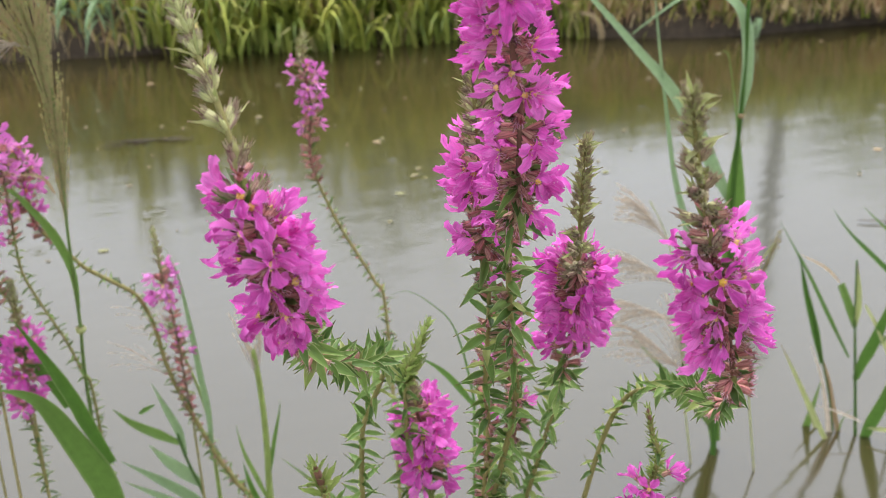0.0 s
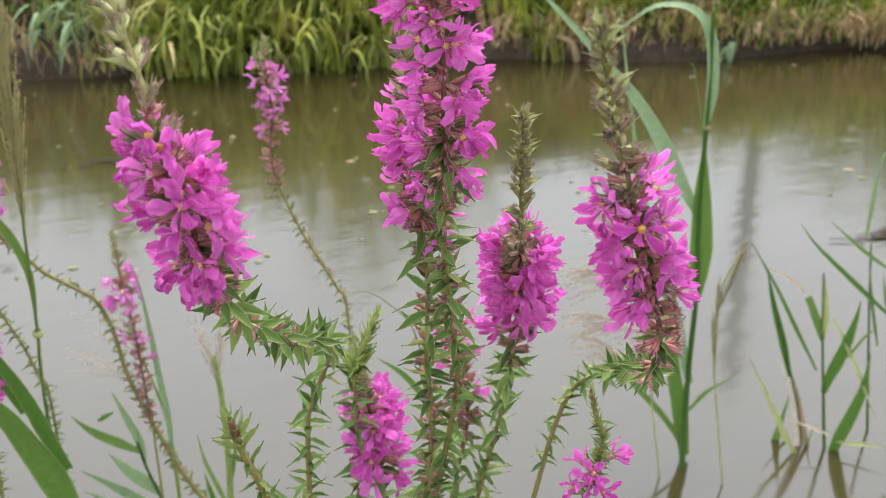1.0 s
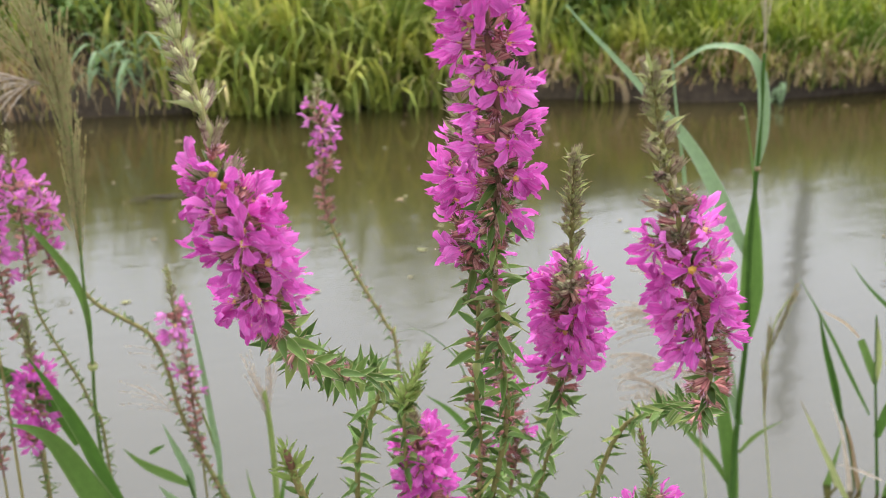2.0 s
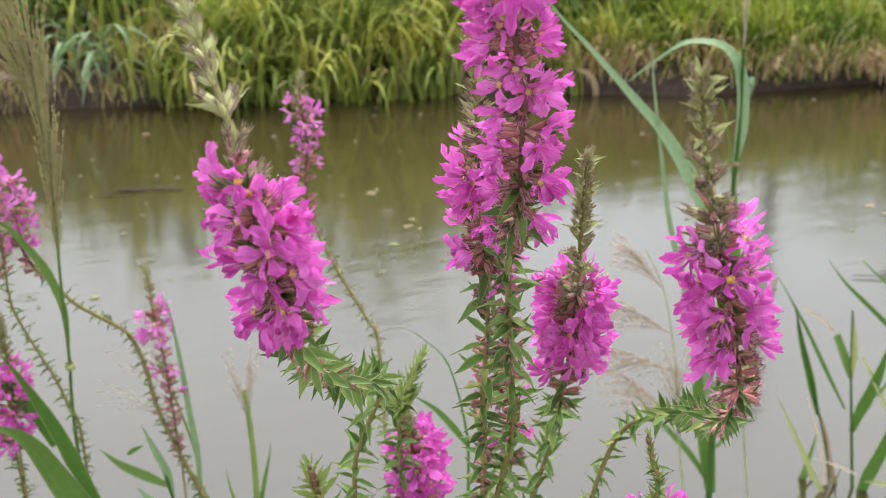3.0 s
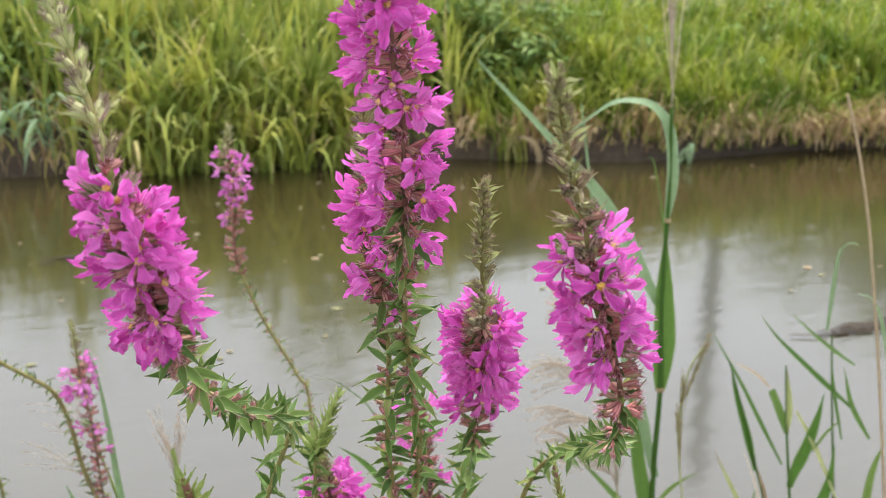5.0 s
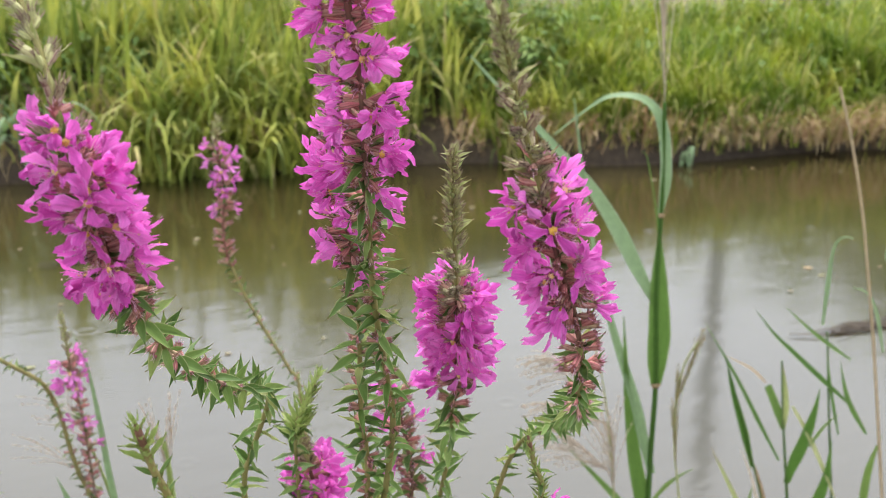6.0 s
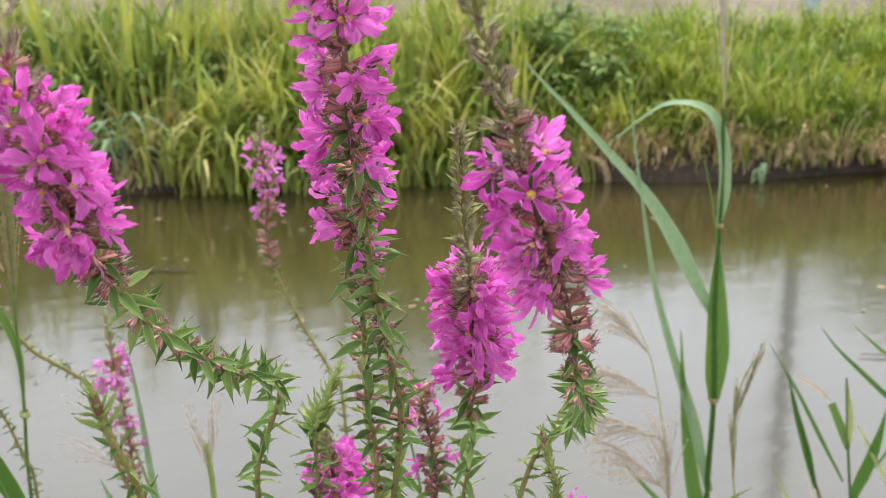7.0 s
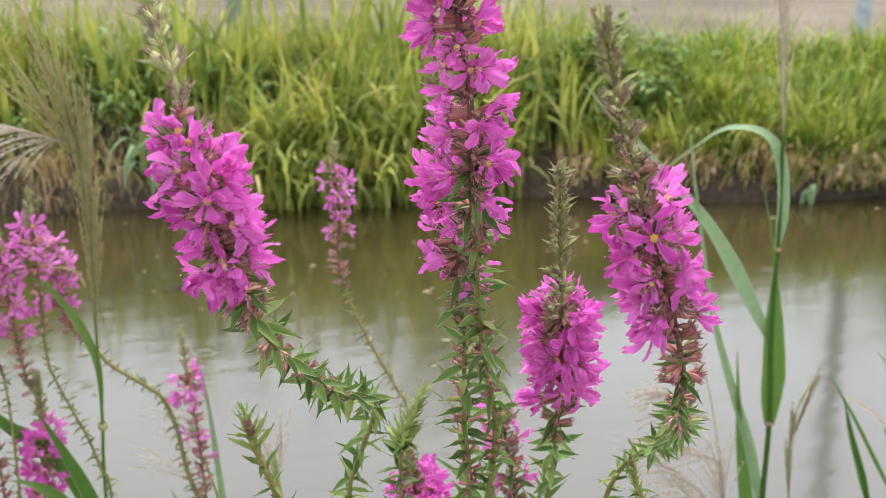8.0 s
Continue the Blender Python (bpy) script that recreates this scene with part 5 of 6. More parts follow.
leaf_part(young3, [(1.019, 1.131, -0.191), (1.017, 1.133, -0.108), (1.013, 1.136, -0.029)], 0.0062, BACK_UP, REED, fold=0.25, profile=shape(0.0062, (0, 0.5), (0.3, 1.0), (0.6, 0.8), (1, 0.03)))
leaf_part(young3, [(0.973, 1.171, -0.019), (1.000, 1.148, -0.057), (1.032, 1.120, -0.114)], 0.0062, BACK_UP, REED, fold=0.25, profile=shape(0.0062, (0, 0.5), (0.3, 1.0), (0.6, 0.8), (1, 0.03)))
leaf_part(young3, [(0.994, 1.153, -0.198), (1.011, 1.139, -0.120), (1.028, 1.123, -0.065)], 0.0047, BACK_UP, REED, fold=0.25, profile=shape(0.0047, (0, 0.5), (0.3, 1.0), (0.6, 0.8), (1, 0.03)))
dry_reed = thing("reed", (1.179, 0.926, -0.05), "tall dry brown reed stalk with a bent pale leaf", "reed", "young reeds")
stem_part(dry_reed, [(1.108, 1.035, 0.640), (1.123, 1.019, 0.567), (1.137, 1.004, 0.480), (1.145, 0.995, 0.414), (1.158, 0.980, 0.299), (1.179, 0.956, 0.089), (1.179, 0.936, -0.004), (1.179, 0.926, -0.050)], 0.0016, 0.0024, STRAW)
leaf_part(dry_reed, [(1.113, 1.029, 0.328), (1.114, 1.028, 0.384), (1.116, 1.026, 0.435), (1.124, 1.018, 0.450), (1.132, 1.009, 0.448)], 0.0070, BACK_UP, REED_BLUE, fold=0.25, profile=shape(0.0070, (0, 0.5), (0.4, 1.0), (1, 0.2)))
leaf_part(dry_reed, [(1.165, 0.972, 0.301), (1.156, 0.982, 0.354), (1.147, 0.992, 0.379), (1.134, 1.007, 0.384)], 0.0055, BACK_UP, REED_BLUE, fold=0.25, profile=shape(0.0055, (0, 0.5), (0.4, 1.0), (1, 0.2)))
leaf_part(dry_reed, [(1.167, 0.971, 0.411), (1.159, 0.979, 0.432), (1.163, 0.975, 0.455)], 0.0078, BACK_UP, REED_BLUE, fold=0.25, profile=shape(0.0078, (0, 0.5), (0.4, 1.0), (1, 0.3)))

plume = thing("plume_grass", (0.859, 1.076, -0.05), "grass with drooping beige feathery seed heads", "grass", "plume grasses")
stem_part(plume, [(0.799, 1.139, 0.378), (0.819, 1.126, 0.331), (0.832, 1.118, 0.271), (0.841, 1.111, 0.201), (0.849, 1.106, 0.111), (0.856, 1.086, 0.004), (0.859, 1.076, -0.050)], 0.0007, 0.0014, SHOOT)
panicle_part(plume, (0.821, 1.125, 0.323), Vector((-0.028, 0.018, 0.044)), 0.1, 30, 0.28, 0.9, 40, seeds=20, thick=0.00055, mat=PLUME_PALE)
panicle_part(plume, (0.832, 1.117, 0.263), Vector((-0.049, 0.031, 0.036)), 0.12, 30, 0.28, 0.9, 41, seeds=20, thick=0.00055, mat=PLUME_PALE)
panicle_part(plume, (0.84, 1.112, 0.209), Vector((-0.055, 0.036, 0.024)), 0.12, 30, 0.28, 0.9, 42, seeds=20, thick=0.00055, mat=PLUME_PALE)
panicle_part(plume, (0.847, 1.107, 0.137), Vector((-0.05, 0.033, 0.052)), 0.13, 30, 0.28, 0.9, 43, seeds=20, thick=0.00055, mat=PLUME_PALE)
panicle_part(plume, (0.85, 1.105, 0.113), Vector((-0.009, 0.006, 0.12)), 0.14, 30, 0.28, 0.9, 44, seeds=20, thick=0.00055, mat=PLUME_PALE)
plume2 = thing("plume_grass", (0.926, 1.026, -0.05), "grass with a curved beige seed plume", "grass", "plume grasses")
stem_part(plume2, [(0.925, 1.048, 0.331), (0.913, 1.058, 0.297), (0.908, 1.062, 0.241), (0.909, 1.061, 0.185), (0.916, 1.056, 0.120), (0.923, 1.036, 0.007), (0.926, 1.026, -0.050)], 0.0011, 0.0014, SHOOT)
panicle_part(plume2, (0.913, 1.058, 0.145), Vector((-0.006, 0.005, 0.086)), 0.108, 16, 0.10, 0.15, 50, seeds=14, thick=0.0005, mat=PANICLE)
panicle_part(plume2, (0.908, 1.062, 0.208), Vector((0.002, -0.002, 0.078)), 0.097, 16, 0.10, 0.15, 51, seeds=14, thick=0.0005, mat=PANICLE)
panicle_part(plume2, (0.909, 1.062, 0.247), Vector((0.018, -0.014, 0.086)), 0.111, 16, 0.10, 0.15, 52, seeds=14, thick=0.0005, mat=PANICLE)
midg = thing("plume_grass", (0.248, 0.955, -0.05), "green grass stem with a fine sparse seed head", "grass", "plume grasses")
stem_part(midg, [(0.244, 0.986, 0.375), (0.247, 0.985, 0.344), (0.249, 0.985, 0.298), (0.249, 0.985, 0.251), (0.248, 0.985, 0.194), (0.248, 0.965, 0.031), (0.248, 0.955, -0.050)], 0.0026, 0.0050, YOUNG)
panicle_part(midg, (0.247, 0.985, 0.338), Vector((-0.013, 0.003, 0.062)), 0.082, 9, 0.22, 0.1, 55, seeds=10, thick=0.0004, mat=PLUME_PALE)
panicle_part(midg, (0.247, 0.985, 0.35), Vector((0.007, -0.002, 0.055)), 0.073, 9, 0.22, 0.1, 56, seeds=10, thick=0.0004, mat=PLUME_PALE)
panicle_part(midg, (0.248, 0.985, 0.331), Vector((-0.003, 0.001, 0.051)), 0.067, 9, 0.22, 0.1, 57, seeds=10, thick=0.0004, mat=PLUME_PALE)
leaf_part(midg, [(0.248, 0.985, 0.223), (0.257, 0.983, 0.270), (0.264, 0.981, 0.303), (0.266, 0.981, 0.322)], 0.0047, BACK_UP, REED, fold=0.25, profile=shape(0.0047, (0, 0.5), (0.3, 1.0), (0.6, 0.8), (1, 0.03)))
leaf_part(midg, [(0.247, 0.985, 0.194), (0.235, 0.988, 0.232), (0.226, 0.990, 0.261), (0.221, 0.991, 0.296)], 0.0052, BACK_UP, REED, fold=0.25, profile=shape(0.0052, (0, 0.5), (0.3, 1.0), (0.6, 0.8), (1, 0.03)))
leaf_part(midg, [(0.327, 0.963, 0.171), (0.308, 0.969, 0.196), (0.285, 0.976, 0.222), (0.261, 0.982, 0.248)], 0.0042, BACK_UP, REED, fold=0.25, profile=shape(0.0042, (0, 0.5), (0.3, 1.0), (0.6, 0.8), (1, 0.03)))
wild = thing("millet_grass", (0.086, 0.943, -0.05), "stout green grass with a large brushy seed head", "grass")
stem_part(wild, [(0.096, 0.972, 0.661), (0.095, 0.972, 0.617), (0.093, 0.973, 0.577), (0.091, 0.973, 0.536), (0.090, 0.973, 0.493), (0.089, 0.973, 0.440), (0.086, 0.973, 0.372), (0.086, 0.953, 0.091), (0.086, 0.943, -0.050)], 0.0010, 0.0026, REED)
node_ring(wild, (0.089, 0.973, 0.44), 0.0036, SHOOT)
panicle_part(wild, (0.091, 0.973, 0.536), Vector((0.004, -0.0, 0.091)), 0.137, 54, 0.15, 0.02, 61, seeds=16, thick=0.00042, mat=PANICLE)
panicle_part(wild, (0.094, 0.973, 0.612), Vector((-0.002, 0.0, 0.095)), 0.143, 62, 0.20, 0.03, 62, seeds=16, thick=0.00042, mat=PANICLE)
panicle_part(wild, (0.094, 0.973, 0.666), Vector((-0.022, 0.001, 0.123)), 0.144, 46, 0.3, 0.05, 63, seeds=16, thick=0.00045, mat=PANICLE)
panicle_part(wild, (0.093, 0.973, 0.676), Vector((-0.048, 0.001, 0.087)), 0.109, 30, 0.3, 0.25, 64, seeds=16, thick=0.00045, mat=PANICLE)
panicle_part(wild, (0.085, 0.973, 0.695), Vector((-0.065, 0.001, 0.026)), 0.088, 16, 0.22, 0.9, 65, seeds=16, thick=0.00045, mat=PLUME_PALE)
panicle_part(wild, (0.079, 0.973, 0.703), Vector((-0.055, 0.0, -0.022)), 0.077, 9, 0.25, 0.8, 66, seeds=16, thick=0.00045, mat=PLUME_PALE)
leaf_part(wild, [(0.090, 0.973, 0.461), (0.090, 0.973, 0.496), (0.081, 0.973, 0.530), (0.067, 0.974, 0.556), (0.052, 0.974, 0.578), (0.036, 0.974, 0.585)], 0.0083, BACK_UP, REED, fold=0.3, profile=shape(0.0083, (0, 0.4), (0.2, 0.75), (0.5, 1.0), (0.8, 0.6), (1, 0.05)))
leaf_part(wild, [(0.086, 0.973, 0.570), (0.079, 0.973, 0.585), (0.067, 0.974, 0.590), (0.051, 0.974, 0.590)], 0.0031, BACK_UP, STRAW, fold=0.25)
leaf_part(wild, [(0.095, 0.928, 0.325), (0.081, 0.929, 0.363), (0.071, 0.930, 0.396), (0.057, 0.931, 0.432), (0.043, 0.931, 0.463), (0.033, 0.931, 0.484)], 0.0143, BACK_UP, REED, fold=0.25, profile=shape(0.0143, (0, 0.5), (0.3, 1.0), (0.6, 0.8), (1, 0.03)))
leaf_part(wild, [(0.092, 0.929, 0.224), (0.090, 0.929, 0.277), (0.082, 0.929, 0.315), (0.065, 0.930, 0.356), (0.048, 0.931, 0.393), (0.031, 0.931, 0.411), (0.010, 0.931, 0.421)], 0.0277, BACK_UP, REED, fold=0.2, profile=shape(0.0277, (0, 0.5), (0.2, 0.9), (0.45, 1.0), (0.75, 0.65), (1, 0.05)), label="broad dark green leaf")
leaf_part(wild, [(-0.053, 0.969, 0.420), (-0.031, 0.971, 0.419), (-0.008, 0.973, 0.419), (0.015, 0.973, 0.422)], 0.0057, BACK_UP, REED, fold=0.25, profile=shape(0.0057, (0, 0.6), (0.5, 1.0), (1, 0.05)))
leaf_part(wild, [(0.068, 0.973, 0.365), (0.054, 0.974, 0.404), (0.035, 0.974, 0.432), (0.014, 0.973, 0.449), (-0.007, 0.973, 0.472), (-0.032, 0.971, 0.491)], 0.0156, BACK_UP, REED, fold=0.3, profile=shape(0.0156, (0, 0.5), (0.3, 1.0), (0.6, 0.8), (1, 0.03)))
lowreed = thing("reed", (0.184, 0.968, -0.05), "low reed with broad bluish leaves spreading over the water", "reed", "low reeds")
stem_part(lowreed, [(0.165, 1.001, 0.293), (0.171, 1.000, 0.260), (0.182, 0.998, 0.220), (0.184, 0.998, 0.188), (0.184, 0.978, 0.029), (0.184, 0.968, -0.050)], 0.0013, 0.0023, REED)
leaf_part(lowreed, [(0.166, 1.001, 0.281), (0.150, 1.003, 0.293), (0.125, 1.006, 0.312), (0.105, 1.008, 0.336)], 0.0099, BACK_UP, REED, fold=0.25, profile=shape(0.0099, (0, 0.5), (0.3, 1.0), (0.6, 0.8), (1, 0.03)))
leaf_part(lowreed, [(0.182, 0.998, 0.229), (0.171, 1.000, 0.242), (0.153, 1.003, 0.262), (0.136, 1.005, 0.286)], 0.0140, BACK_UP, REED_BLUE, fold=0.25, profile=shape(0.0140, (0, 0.5), (0.3, 1.0), (0.6, 0.8), (1, 0.03)))
leaf_part(lowreed, [(0.192, 0.997, 0.186), (0.174, 0.999, 0.212), (0.144, 1.004, 0.241), (0.106, 1.008, 0.274)], 0.0114, BACK_UP, REED_BLUE, fold=0.25, profile=shape(0.0114, (0, 0.5), (0.3, 1.0), (0.6, 0.8), (1, 0.03)))
leaf_part(lowreed, [(0.183, 0.998, 0.188), (0.165, 1.001, 0.204), (0.140, 1.004, 0.224), (0.106, 1.008, 0.250)], 0.0083, BACK_UP, REED_BLUE, fold=0.25, profile=shape(0.0083, (0, 0.5), (0.3, 1.0), (0.6, 0.8), (1, 0.03)))
leaf_part(lowreed, [(0.170, 1.000, 0.267), (0.167, 1.001, 0.294), (0.159, 1.002, 0.318), (0.146, 1.003, 0.356)], 0.0088, BACK_UP, REED_BLUE, fold=0.25, profile=shape(0.0088, (0, 0.5), (0.3, 1.0), (0.6, 0.8), (1, 0.03)))
leaf_part(lowreed, [(0.195, 0.996, 0.255), (0.197, 0.996, 0.307), (0.193, 0.996, 0.354), (0.189, 0.997, 0.410), (0.183, 0.998, 0.464), (0.173, 1.000, 0.497)], 0.0067, BACK_UP, REED_BLUE, fold=0.25, profile=shape(0.0067, (0, 0.5), (0.3, 1.0), (0.6, 0.8), (1, 0.03)))
leaf_part(lowreed, [(0.132, 1.005, 0.322), (0.140, 1.004, 0.326), (0.150, 1.003, 0.330)], 0.0052, BACK_UP, REED, fold=0.25, profile=shape(0.0052, (0, 0.5), (0.3, 1.0), (0.6, 0.8), (1, 0.03)))
leaf_part(lowreed, [(0.240, 0.987, 0.190), (0.231, 0.989, 0.214), (0.224, 0.991, 0.250)], 0.0062, BACK_UP, REED, fold=0.25, profile=shape(0.0062, (0, 0.5), (0.3, 1.0), (0.6, 0.8), (1, 0.03)))
curve = thing("grass_blade", (0.363, 0.734, 0.0), "single thin curving grass blade", "grass")
leaf_part(curve, [(0.363, 0.734, 0.0)] + [(0.363, 0.734, 0.378), (0.361, 0.735, 0.438), (0.349, 0.741, 0.494), (0.332, 0.748, 0.516), (0.316, 0.755, 0.527), (0.299, 0.761, 0.523)], 0.0045, BACK_UP, REED)
leaf_part(curve, [(0.363, 0.734, 0.422), (0.353, 0.739, 0.438), (0.339, 0.746, 0.456), (0.318, 0.754, 0.472)], 0.0058, BACK_UP, REED, fold=0.25, profile=shape(0.0058, (0, 0.5), (0.3, 1.0), (0.6, 0.8), (1, 0.03)))
leaf_part(young, [(1.084, 1.062, -0.040), (1.080, 1.066, -0.013), (1.076, 1.070, 0.023), (1.071, 1.074, 0.049), (1.065, 1.080, 0.083), (1.057, 1.087, 0.112), (1.050, 1.094, 0.134)], 0.0101, BACK_UP, PLUME_PALE, fold=0.6, profile=shape(0.0101, (0, 1.0), (0.3, 0.85), (0.6, 0.5), (1, 0.1)), label="bleached curled dead leaf")
leaf_part(young, [(1.107, 1.038, 0.026), (1.096, 1.050, 0.031), (1.079, 1.066, 0.037), (1.060, 1.085, 0.040)], 0.0039, BACK_UP, PLUME_PALE, fold=0.3)
leaf_part(young, [(1.069, 1.048, -0.018), (1.058, 1.059, 0.010), (1.042, 1.074, 0.051), (1.025, 1.090, 0.096), (1.006, 1.107, 0.144)], 0.0086, BACK_UP, SHOOT, fold=0.25, profile=shape(0.0086, (0, 0.8), (0.4, 1.0), (0.75, 0.6), (1, 0.05)))
wisp = thing("plume_grass", (0.2, 0.98, -0.05), "pale green grass with a thin wispy drooping seed head", "grass", "plume grasses")
stem_part(wisp, [(0.181, 1.013, 0.375), (0.187, 1.012, 0.352), (0.194, 1.011, 0.323), (0.199, 1.010, 0.290), (0.200, 1.010, 0.256)] + [(0.2, 0.99, 0.103), (0.2, 0.98, -0.05)], 0.0012, 0.0034, YOUNG)
panicle_part(wisp, (0.181, 1.013, 0.375), Vector((-0.029, 0.004, 0.065)), 0.085, 16, 0.55, 0.7, 71, seeds=6, thick=0.0003, mat=PLUME_PALE)
panicle_part(wisp, (0.167, 1.015, 0.349), Vector((-0.036, 0.004, 0.040)), 0.075, 8, 0.5, 0.6, 72, seeds=5, thick=0.0003, mat=PLUME_PALE)
stem_part(wisp, [(0.167, 1.015, 0.349), (0.181, 1.013, 0.331), (0.194, 1.011, 0.323)], 0.0006, 0.0009, YOUNG)


# ---- single plants and things on the far bank ----
def bank_reed(s, d, z, n, length, seed, mat, label, lean=0.8):
    r = random.Random(seed)
    base = on_bank(s, d, z)
    t = thing("bank_reed", base, label, "reed", "bank reeds")
    top = base + Vector((0, 0, length * 0.9)) - V * 0.05
    stem_part(t, [top, base + Vector((0, 0, length * 0.4)), base], 0.002, 0.004, mat)
    for k in range(n):
        q = k / n
        foot = base.lerp(top, 0.15 + 0.8 * q)
        a = r.uniform(-1, 1) * 1.5
        out = -V * math.cos(a) * lean + U * math.sin(a)
        L = length * r.uniform(0.45, 0.8)
        leaf_part(t, [foot, foot + out * L * 0.4 + Vector((0, 0, L * 0.32)), foot + out * L * 0.8 + Vector((0, 0, L * 0.1)), foot + out * L - Vector((0, 0, L * 0.35))], r.uniform(0.012, 0.02), Vector((0, 0, 1)), mat)


bank_reed(-1.04, 0.0, 0.06, 11, 0.22, 71, REED_BLUE, "bluish-green reed hanging over the far water edge", lean=1.0)
bank_reed(-1.14, 0.03, 0.08, 8, 0.20, 72, REED_BLUE, "bluish-green reed hanging over the far water edge", lean=1.0)
bank_reed(0.98, -0.02, -0.02, 6, 0.09, 73, REED_BLUE, "small bluish water-edge weed on the far bank")
for s, d, pts, w, mt, lab in [
    (-0.74, 0.0, [(0, 0, 0.02), (0.0, -0.02, 0.14), (0.015, -0.03, 0.21), (-0.01, -0.05, 0.25)], 0.016, EYE_YELLOW, "single bright yellow dying grass leaf"),
    (-0.70, 0.0, [(0, 0, 0.0), (0.01, -0.03, 0.10), (-0.02, -0.05, 0.17), (-0.04, -0.06, 0.19)], 0.014, STRAW, "pale dead grass leaf on the far bank"),
    (-0.13, 0.0, [(0, 0, 0.0), (0.0, -0.02, 0.06), (-0.01, -0.04, 0.12), (-0.05, -0.05, 0.16)], 0.016, STRAW, "pale dead grass leaf on the far bank"),
    (0.46, 0.0, [(0.03, 0, -0.03), (0.03, -0.03, 0.02), (0.0, -0.05, 0.08), (-0.06, -0.05, 0.10)], 0.022, STRAW, "pale curled dead leaf at the far water edge"),
]:
    base = on_bank(s, d, 0)
    t = thing("dead_leaf", base, lab, "leaf", "dead leaves on the bank")
    leaf_part(t, [base + U * p[0] + V * p[1] + Vector((0, 0, p[2])) for p in pts], w, -V, mt, profile=lambda q, w=w: w * (0.4 + 0.6 * min(1, q * 4)) * max(0.05, 1 - q**3))


POST_GREEN = metal_mat("weathered_post", (0.24, 0.29, 0.26))


def make_post(s, d, height, radius, label, mat=None):
    base = on_bank(s, d, ground_height(d) - 0.05)
    t = thing("post", base, label, "post", "roadside posts")
    b = Build()
    tube(b, [base + Vector((0, 0, height * k / 6)) for k in range(7)], lambda q: radius, 14)
    part("shaft", b.mesh("shaft", [mat or POST]), t)
    b = Build()
    top = base + Vector((0, 0, height))
    tube(b, [top + Vector((0, 0, 0.004 * k)) for k in range(6)], lambda q: radius * 1.08 * math.cos(1.5 * q), 14)
    part("cap", b.mesh("cap", [mat or POST]), t)


make_post(1.86, 1.5, 1.9, 0.037, "grey-blue painted metal post by the field")
make_post(-0.93, 1.4, 0.8, 0.036, "grey-green metal post behind the bank grass", POST_GREEN)


# ---- trees beyond the field, which the water mirrors ----
BARK = metal_mat("bark", (0.12, 0.09, 0.065))


def tree_meshes(seed):
    r = random.Random(seed)
    b = Build()
    limbs = [[Vector((0, 0, 0)), Vector((0.1, 0, 2.5)), Vector((0.0, 0.1, 5.2))]]
    for _ in range(7):
        a, z = r.random() * 6.3, r.uniform(1.8, 4.5)
        limbs.append([Vector((0.05, 0, z)), Vector((math.cos(a) * 0.9, math.sin(a) * 0.9, z + 0.9)), Vector((math.cos(a) * 1.8, math.sin(a) * 1.8, z + 1.9))])
    for k, l_ in enumerate(limbs):
        tube(b, spline(l_, 0.4), lambda q, k=k: (0.20 if k == 0 else 0.08) * (1 - 0.7 * q), 7)
    trunk = b.mesh("trunk", [BARK])
    b = Build()
    for l_ in limbs:
        for _ in range(150):
            c = l_[-1].lerp(l_[1], r.random() * 0.6) + Vector((r.gauss(0, 0.75), r.gauss(0, 0.75), r.gauss(0.3, 0.8)))
            x = Vector((r.gauss(0, 1), r.gauss(0, 1), r.gauss(0, 1))).normalized()
            y = x.orthogonal().normalized()
            w = r.uniform(0.10, 0.26)
            b.grid([[c, c + x * w * 0.1], [c + y * w - x * w * 0.5, c + y * w + x * w * 0.5], [c + y * 2 * w, c + y * 2 * w + x * w * 0.1]])
    return trunk, b.mesh("crown", [WEED])


TREES = [tree_meshes(300 + k) for k in range(3)]
r_ = random.Random(9)
for k in range(26):
    base = on_bank(-26 + 2.2 * k + r_.uniform(-0.7, 0.7), r_.uniform(21, 26), 0.37)
    t = thing("tree", base, "leafy green tree standing beyond the field", "tree", "trees beyond the field")
    turn = Matrix.Translation(base) @ Matrix.Rotation(r_.random() * 6.3, 4, "Z") @ Matrix.Scale(r_.uniform(0.85, 1.15) * (1.08 if k < 12 else 1.0 if k < 14 else 0.78 if k < 18 else 1.25), 4)
    trunk, crown = TREES[k % 3]
    part("trunk", trunk, t, m=turn)
    part("crown", crown, t, m=turn)


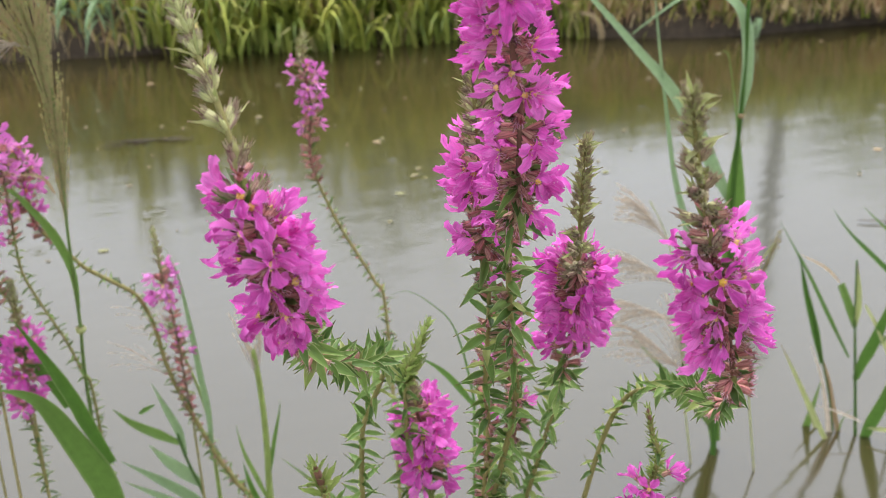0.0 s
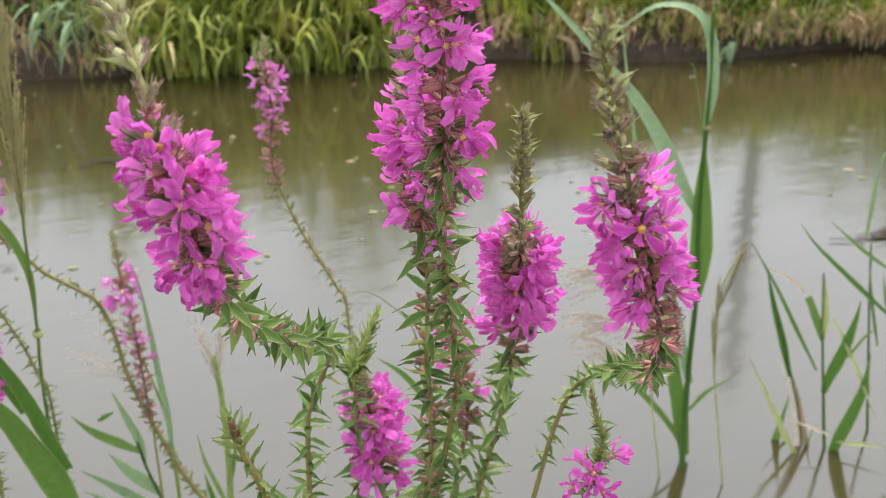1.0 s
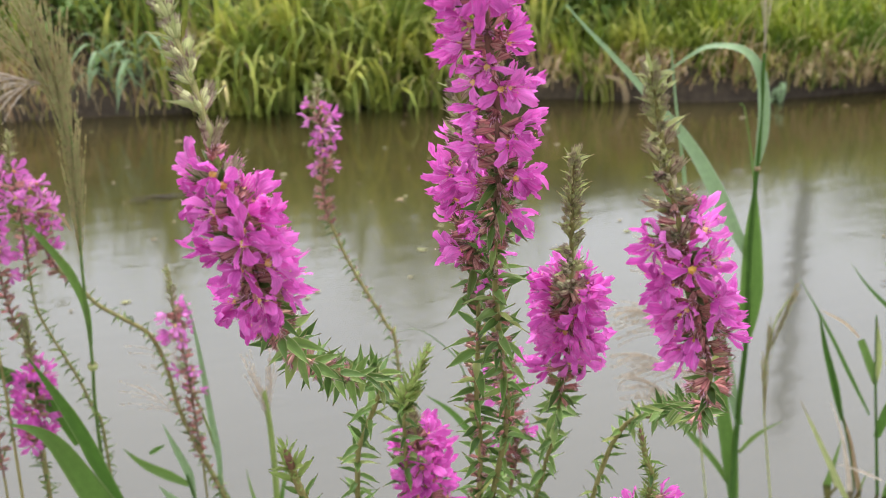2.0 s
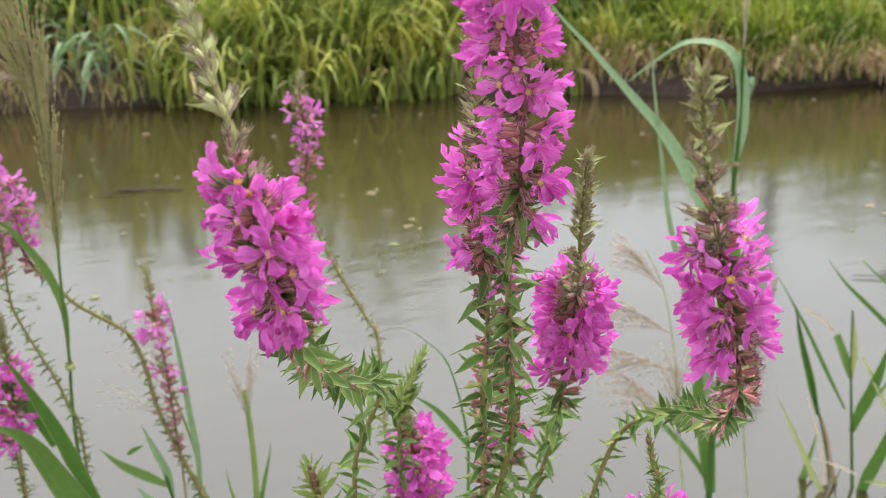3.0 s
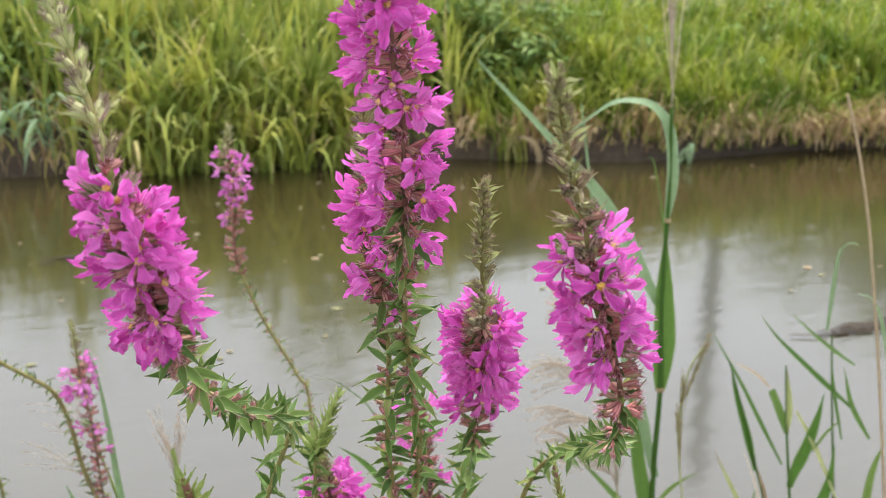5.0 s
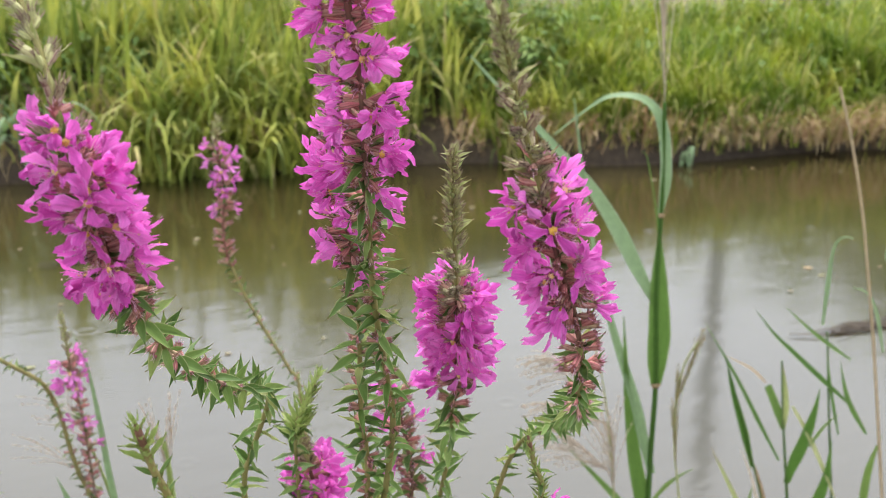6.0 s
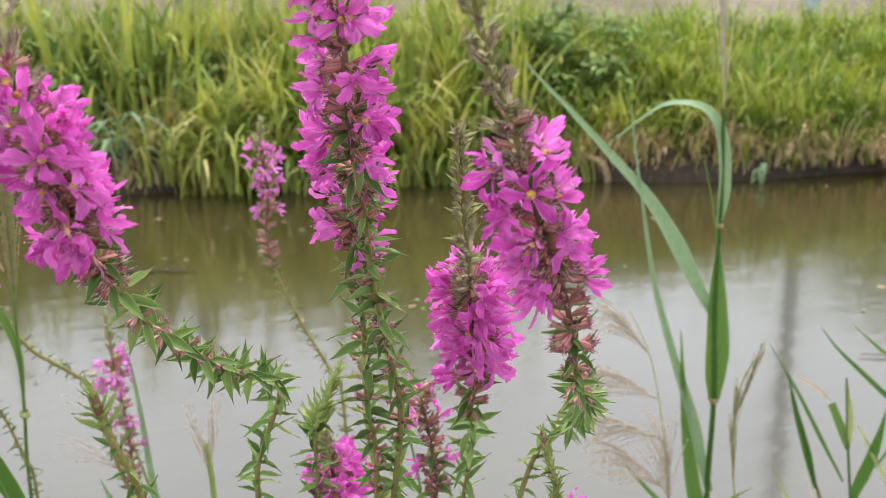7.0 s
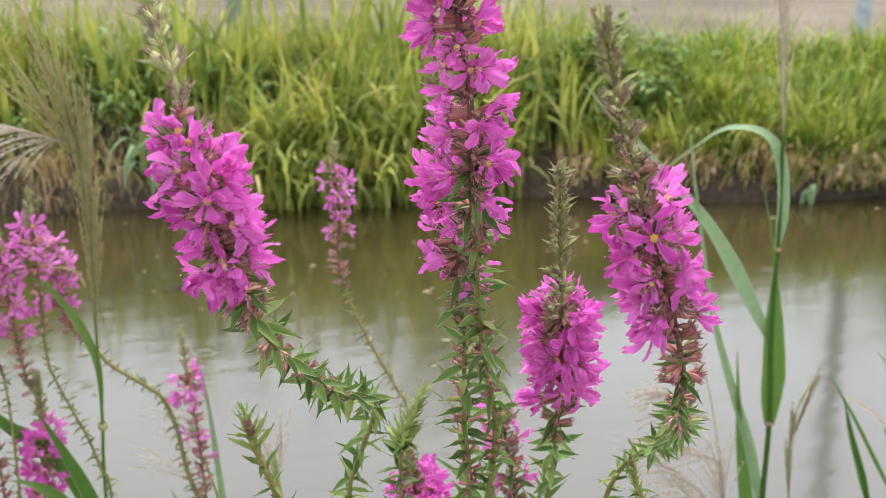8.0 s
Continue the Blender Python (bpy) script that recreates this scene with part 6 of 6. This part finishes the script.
# ---- floating things ----
def floating(name, place, size, seed, mat, label, category):
    r = random.Random(seed)
    b = Build()
    ring = [(math.cos(k * 0.5236) * size * r.uniform(0.75, 1.15), math.sin(k * 0.5236) * size * 0.55 * r.uniform(0.7, 1.2)) for k in range(12)]
    b.grid([[Vector((0, 0, 0.004)) + Vector((x * q, y * q, -0.0005 * q * 6)) for x, y in ring] for q in (0.02, 0.5, 1.0)], 0, closed=True)
    ob = new(name, b.mesh(name, [mat]))
    ob.location = place
    ob.rotation_euler = (0, 0, -A + r.uniform(-0.5, 0.5))
    tagged(ob, label, category, "floating bits")


r_ = random.Random(5)
for k in range(64):
    s, d = r_.uniform(-1.8, 2.4), -0.12 - 1.5 * r_.random() ** 1.3
    floating("floating_leaf_bit", on_bank(s, d, 0.001), r_.uniform(0.003, 0.013) * r_.uniform(0.6, 1.2), 200 + k, STRAW if k % 7 == 0 else DRIFTED, "small sodden leaf fragment floating on the water", "debris")
mat_ob = thing("floating_weed_mat", (1.83, 1.61, 0.0), "dark flat strip of drowned weed on the water", "debris")
b = Build()
for k in range(44):
    c = Vector((1.83 + r_.gauss(0, 0.07), 1.61 + r_.gauss(0, 0.014), 0.003 + 0.003 * r_.random()))
    d = U * r_.uniform(0.02, 0.05) + V * r_.uniform(-0.01, 0.01)
    s = V * r_.uniform(0.002, 0.006)
    b.grid([[c - d, c - d + s], [c - s * 0.3, c + s * 1.3], [c + d, c + d + s]])
tagged(part("weed", b.mesh("weed", [MUD_SHADED]), mat_ob), kind="stuff")
DRIFT = (0.44, 2.79, 0.0)
twig = thing("floating_twig", DRIFT, "dark sunken twig with a few green bits afloat", "debris")
b = Build()
for k in range(26):
    c = Vector(DRIFT) + U * r_.gauss(0, 0.06) + V * r_.gauss(0, 0.012) + Vector((0, 0, 0.002 + 0.003 * r_.random()))
    d = U * r_.uniform(0.012, 0.035) + V * r_.uniform(-0.01, 0.01)
    w = V * r_.uniform(0.0015, 0.004)
    b.grid([[c - d, c - d + w], [c - w * 0.3, c + w * 1.3], [c + d, c + d + w]])
tagged(part("twig", b.mesh("twig", [MUD_SHADED]), twig), kind="stuff")
for k in range(34):
    place = Vector(DRIFT) + U * r_.gauss(0.25, 0.45) + V * r_.gauss(0.0, 0.28)
    if (place - O).dot(V) < -0.1:
        floating("floating_leaf_bit", place + Vector((0, 0, 0.001)), r_.uniform(0.003, 0.009), 400 + k, DRIFTED, "small sodden leaf fragment floating on the water", "debris")
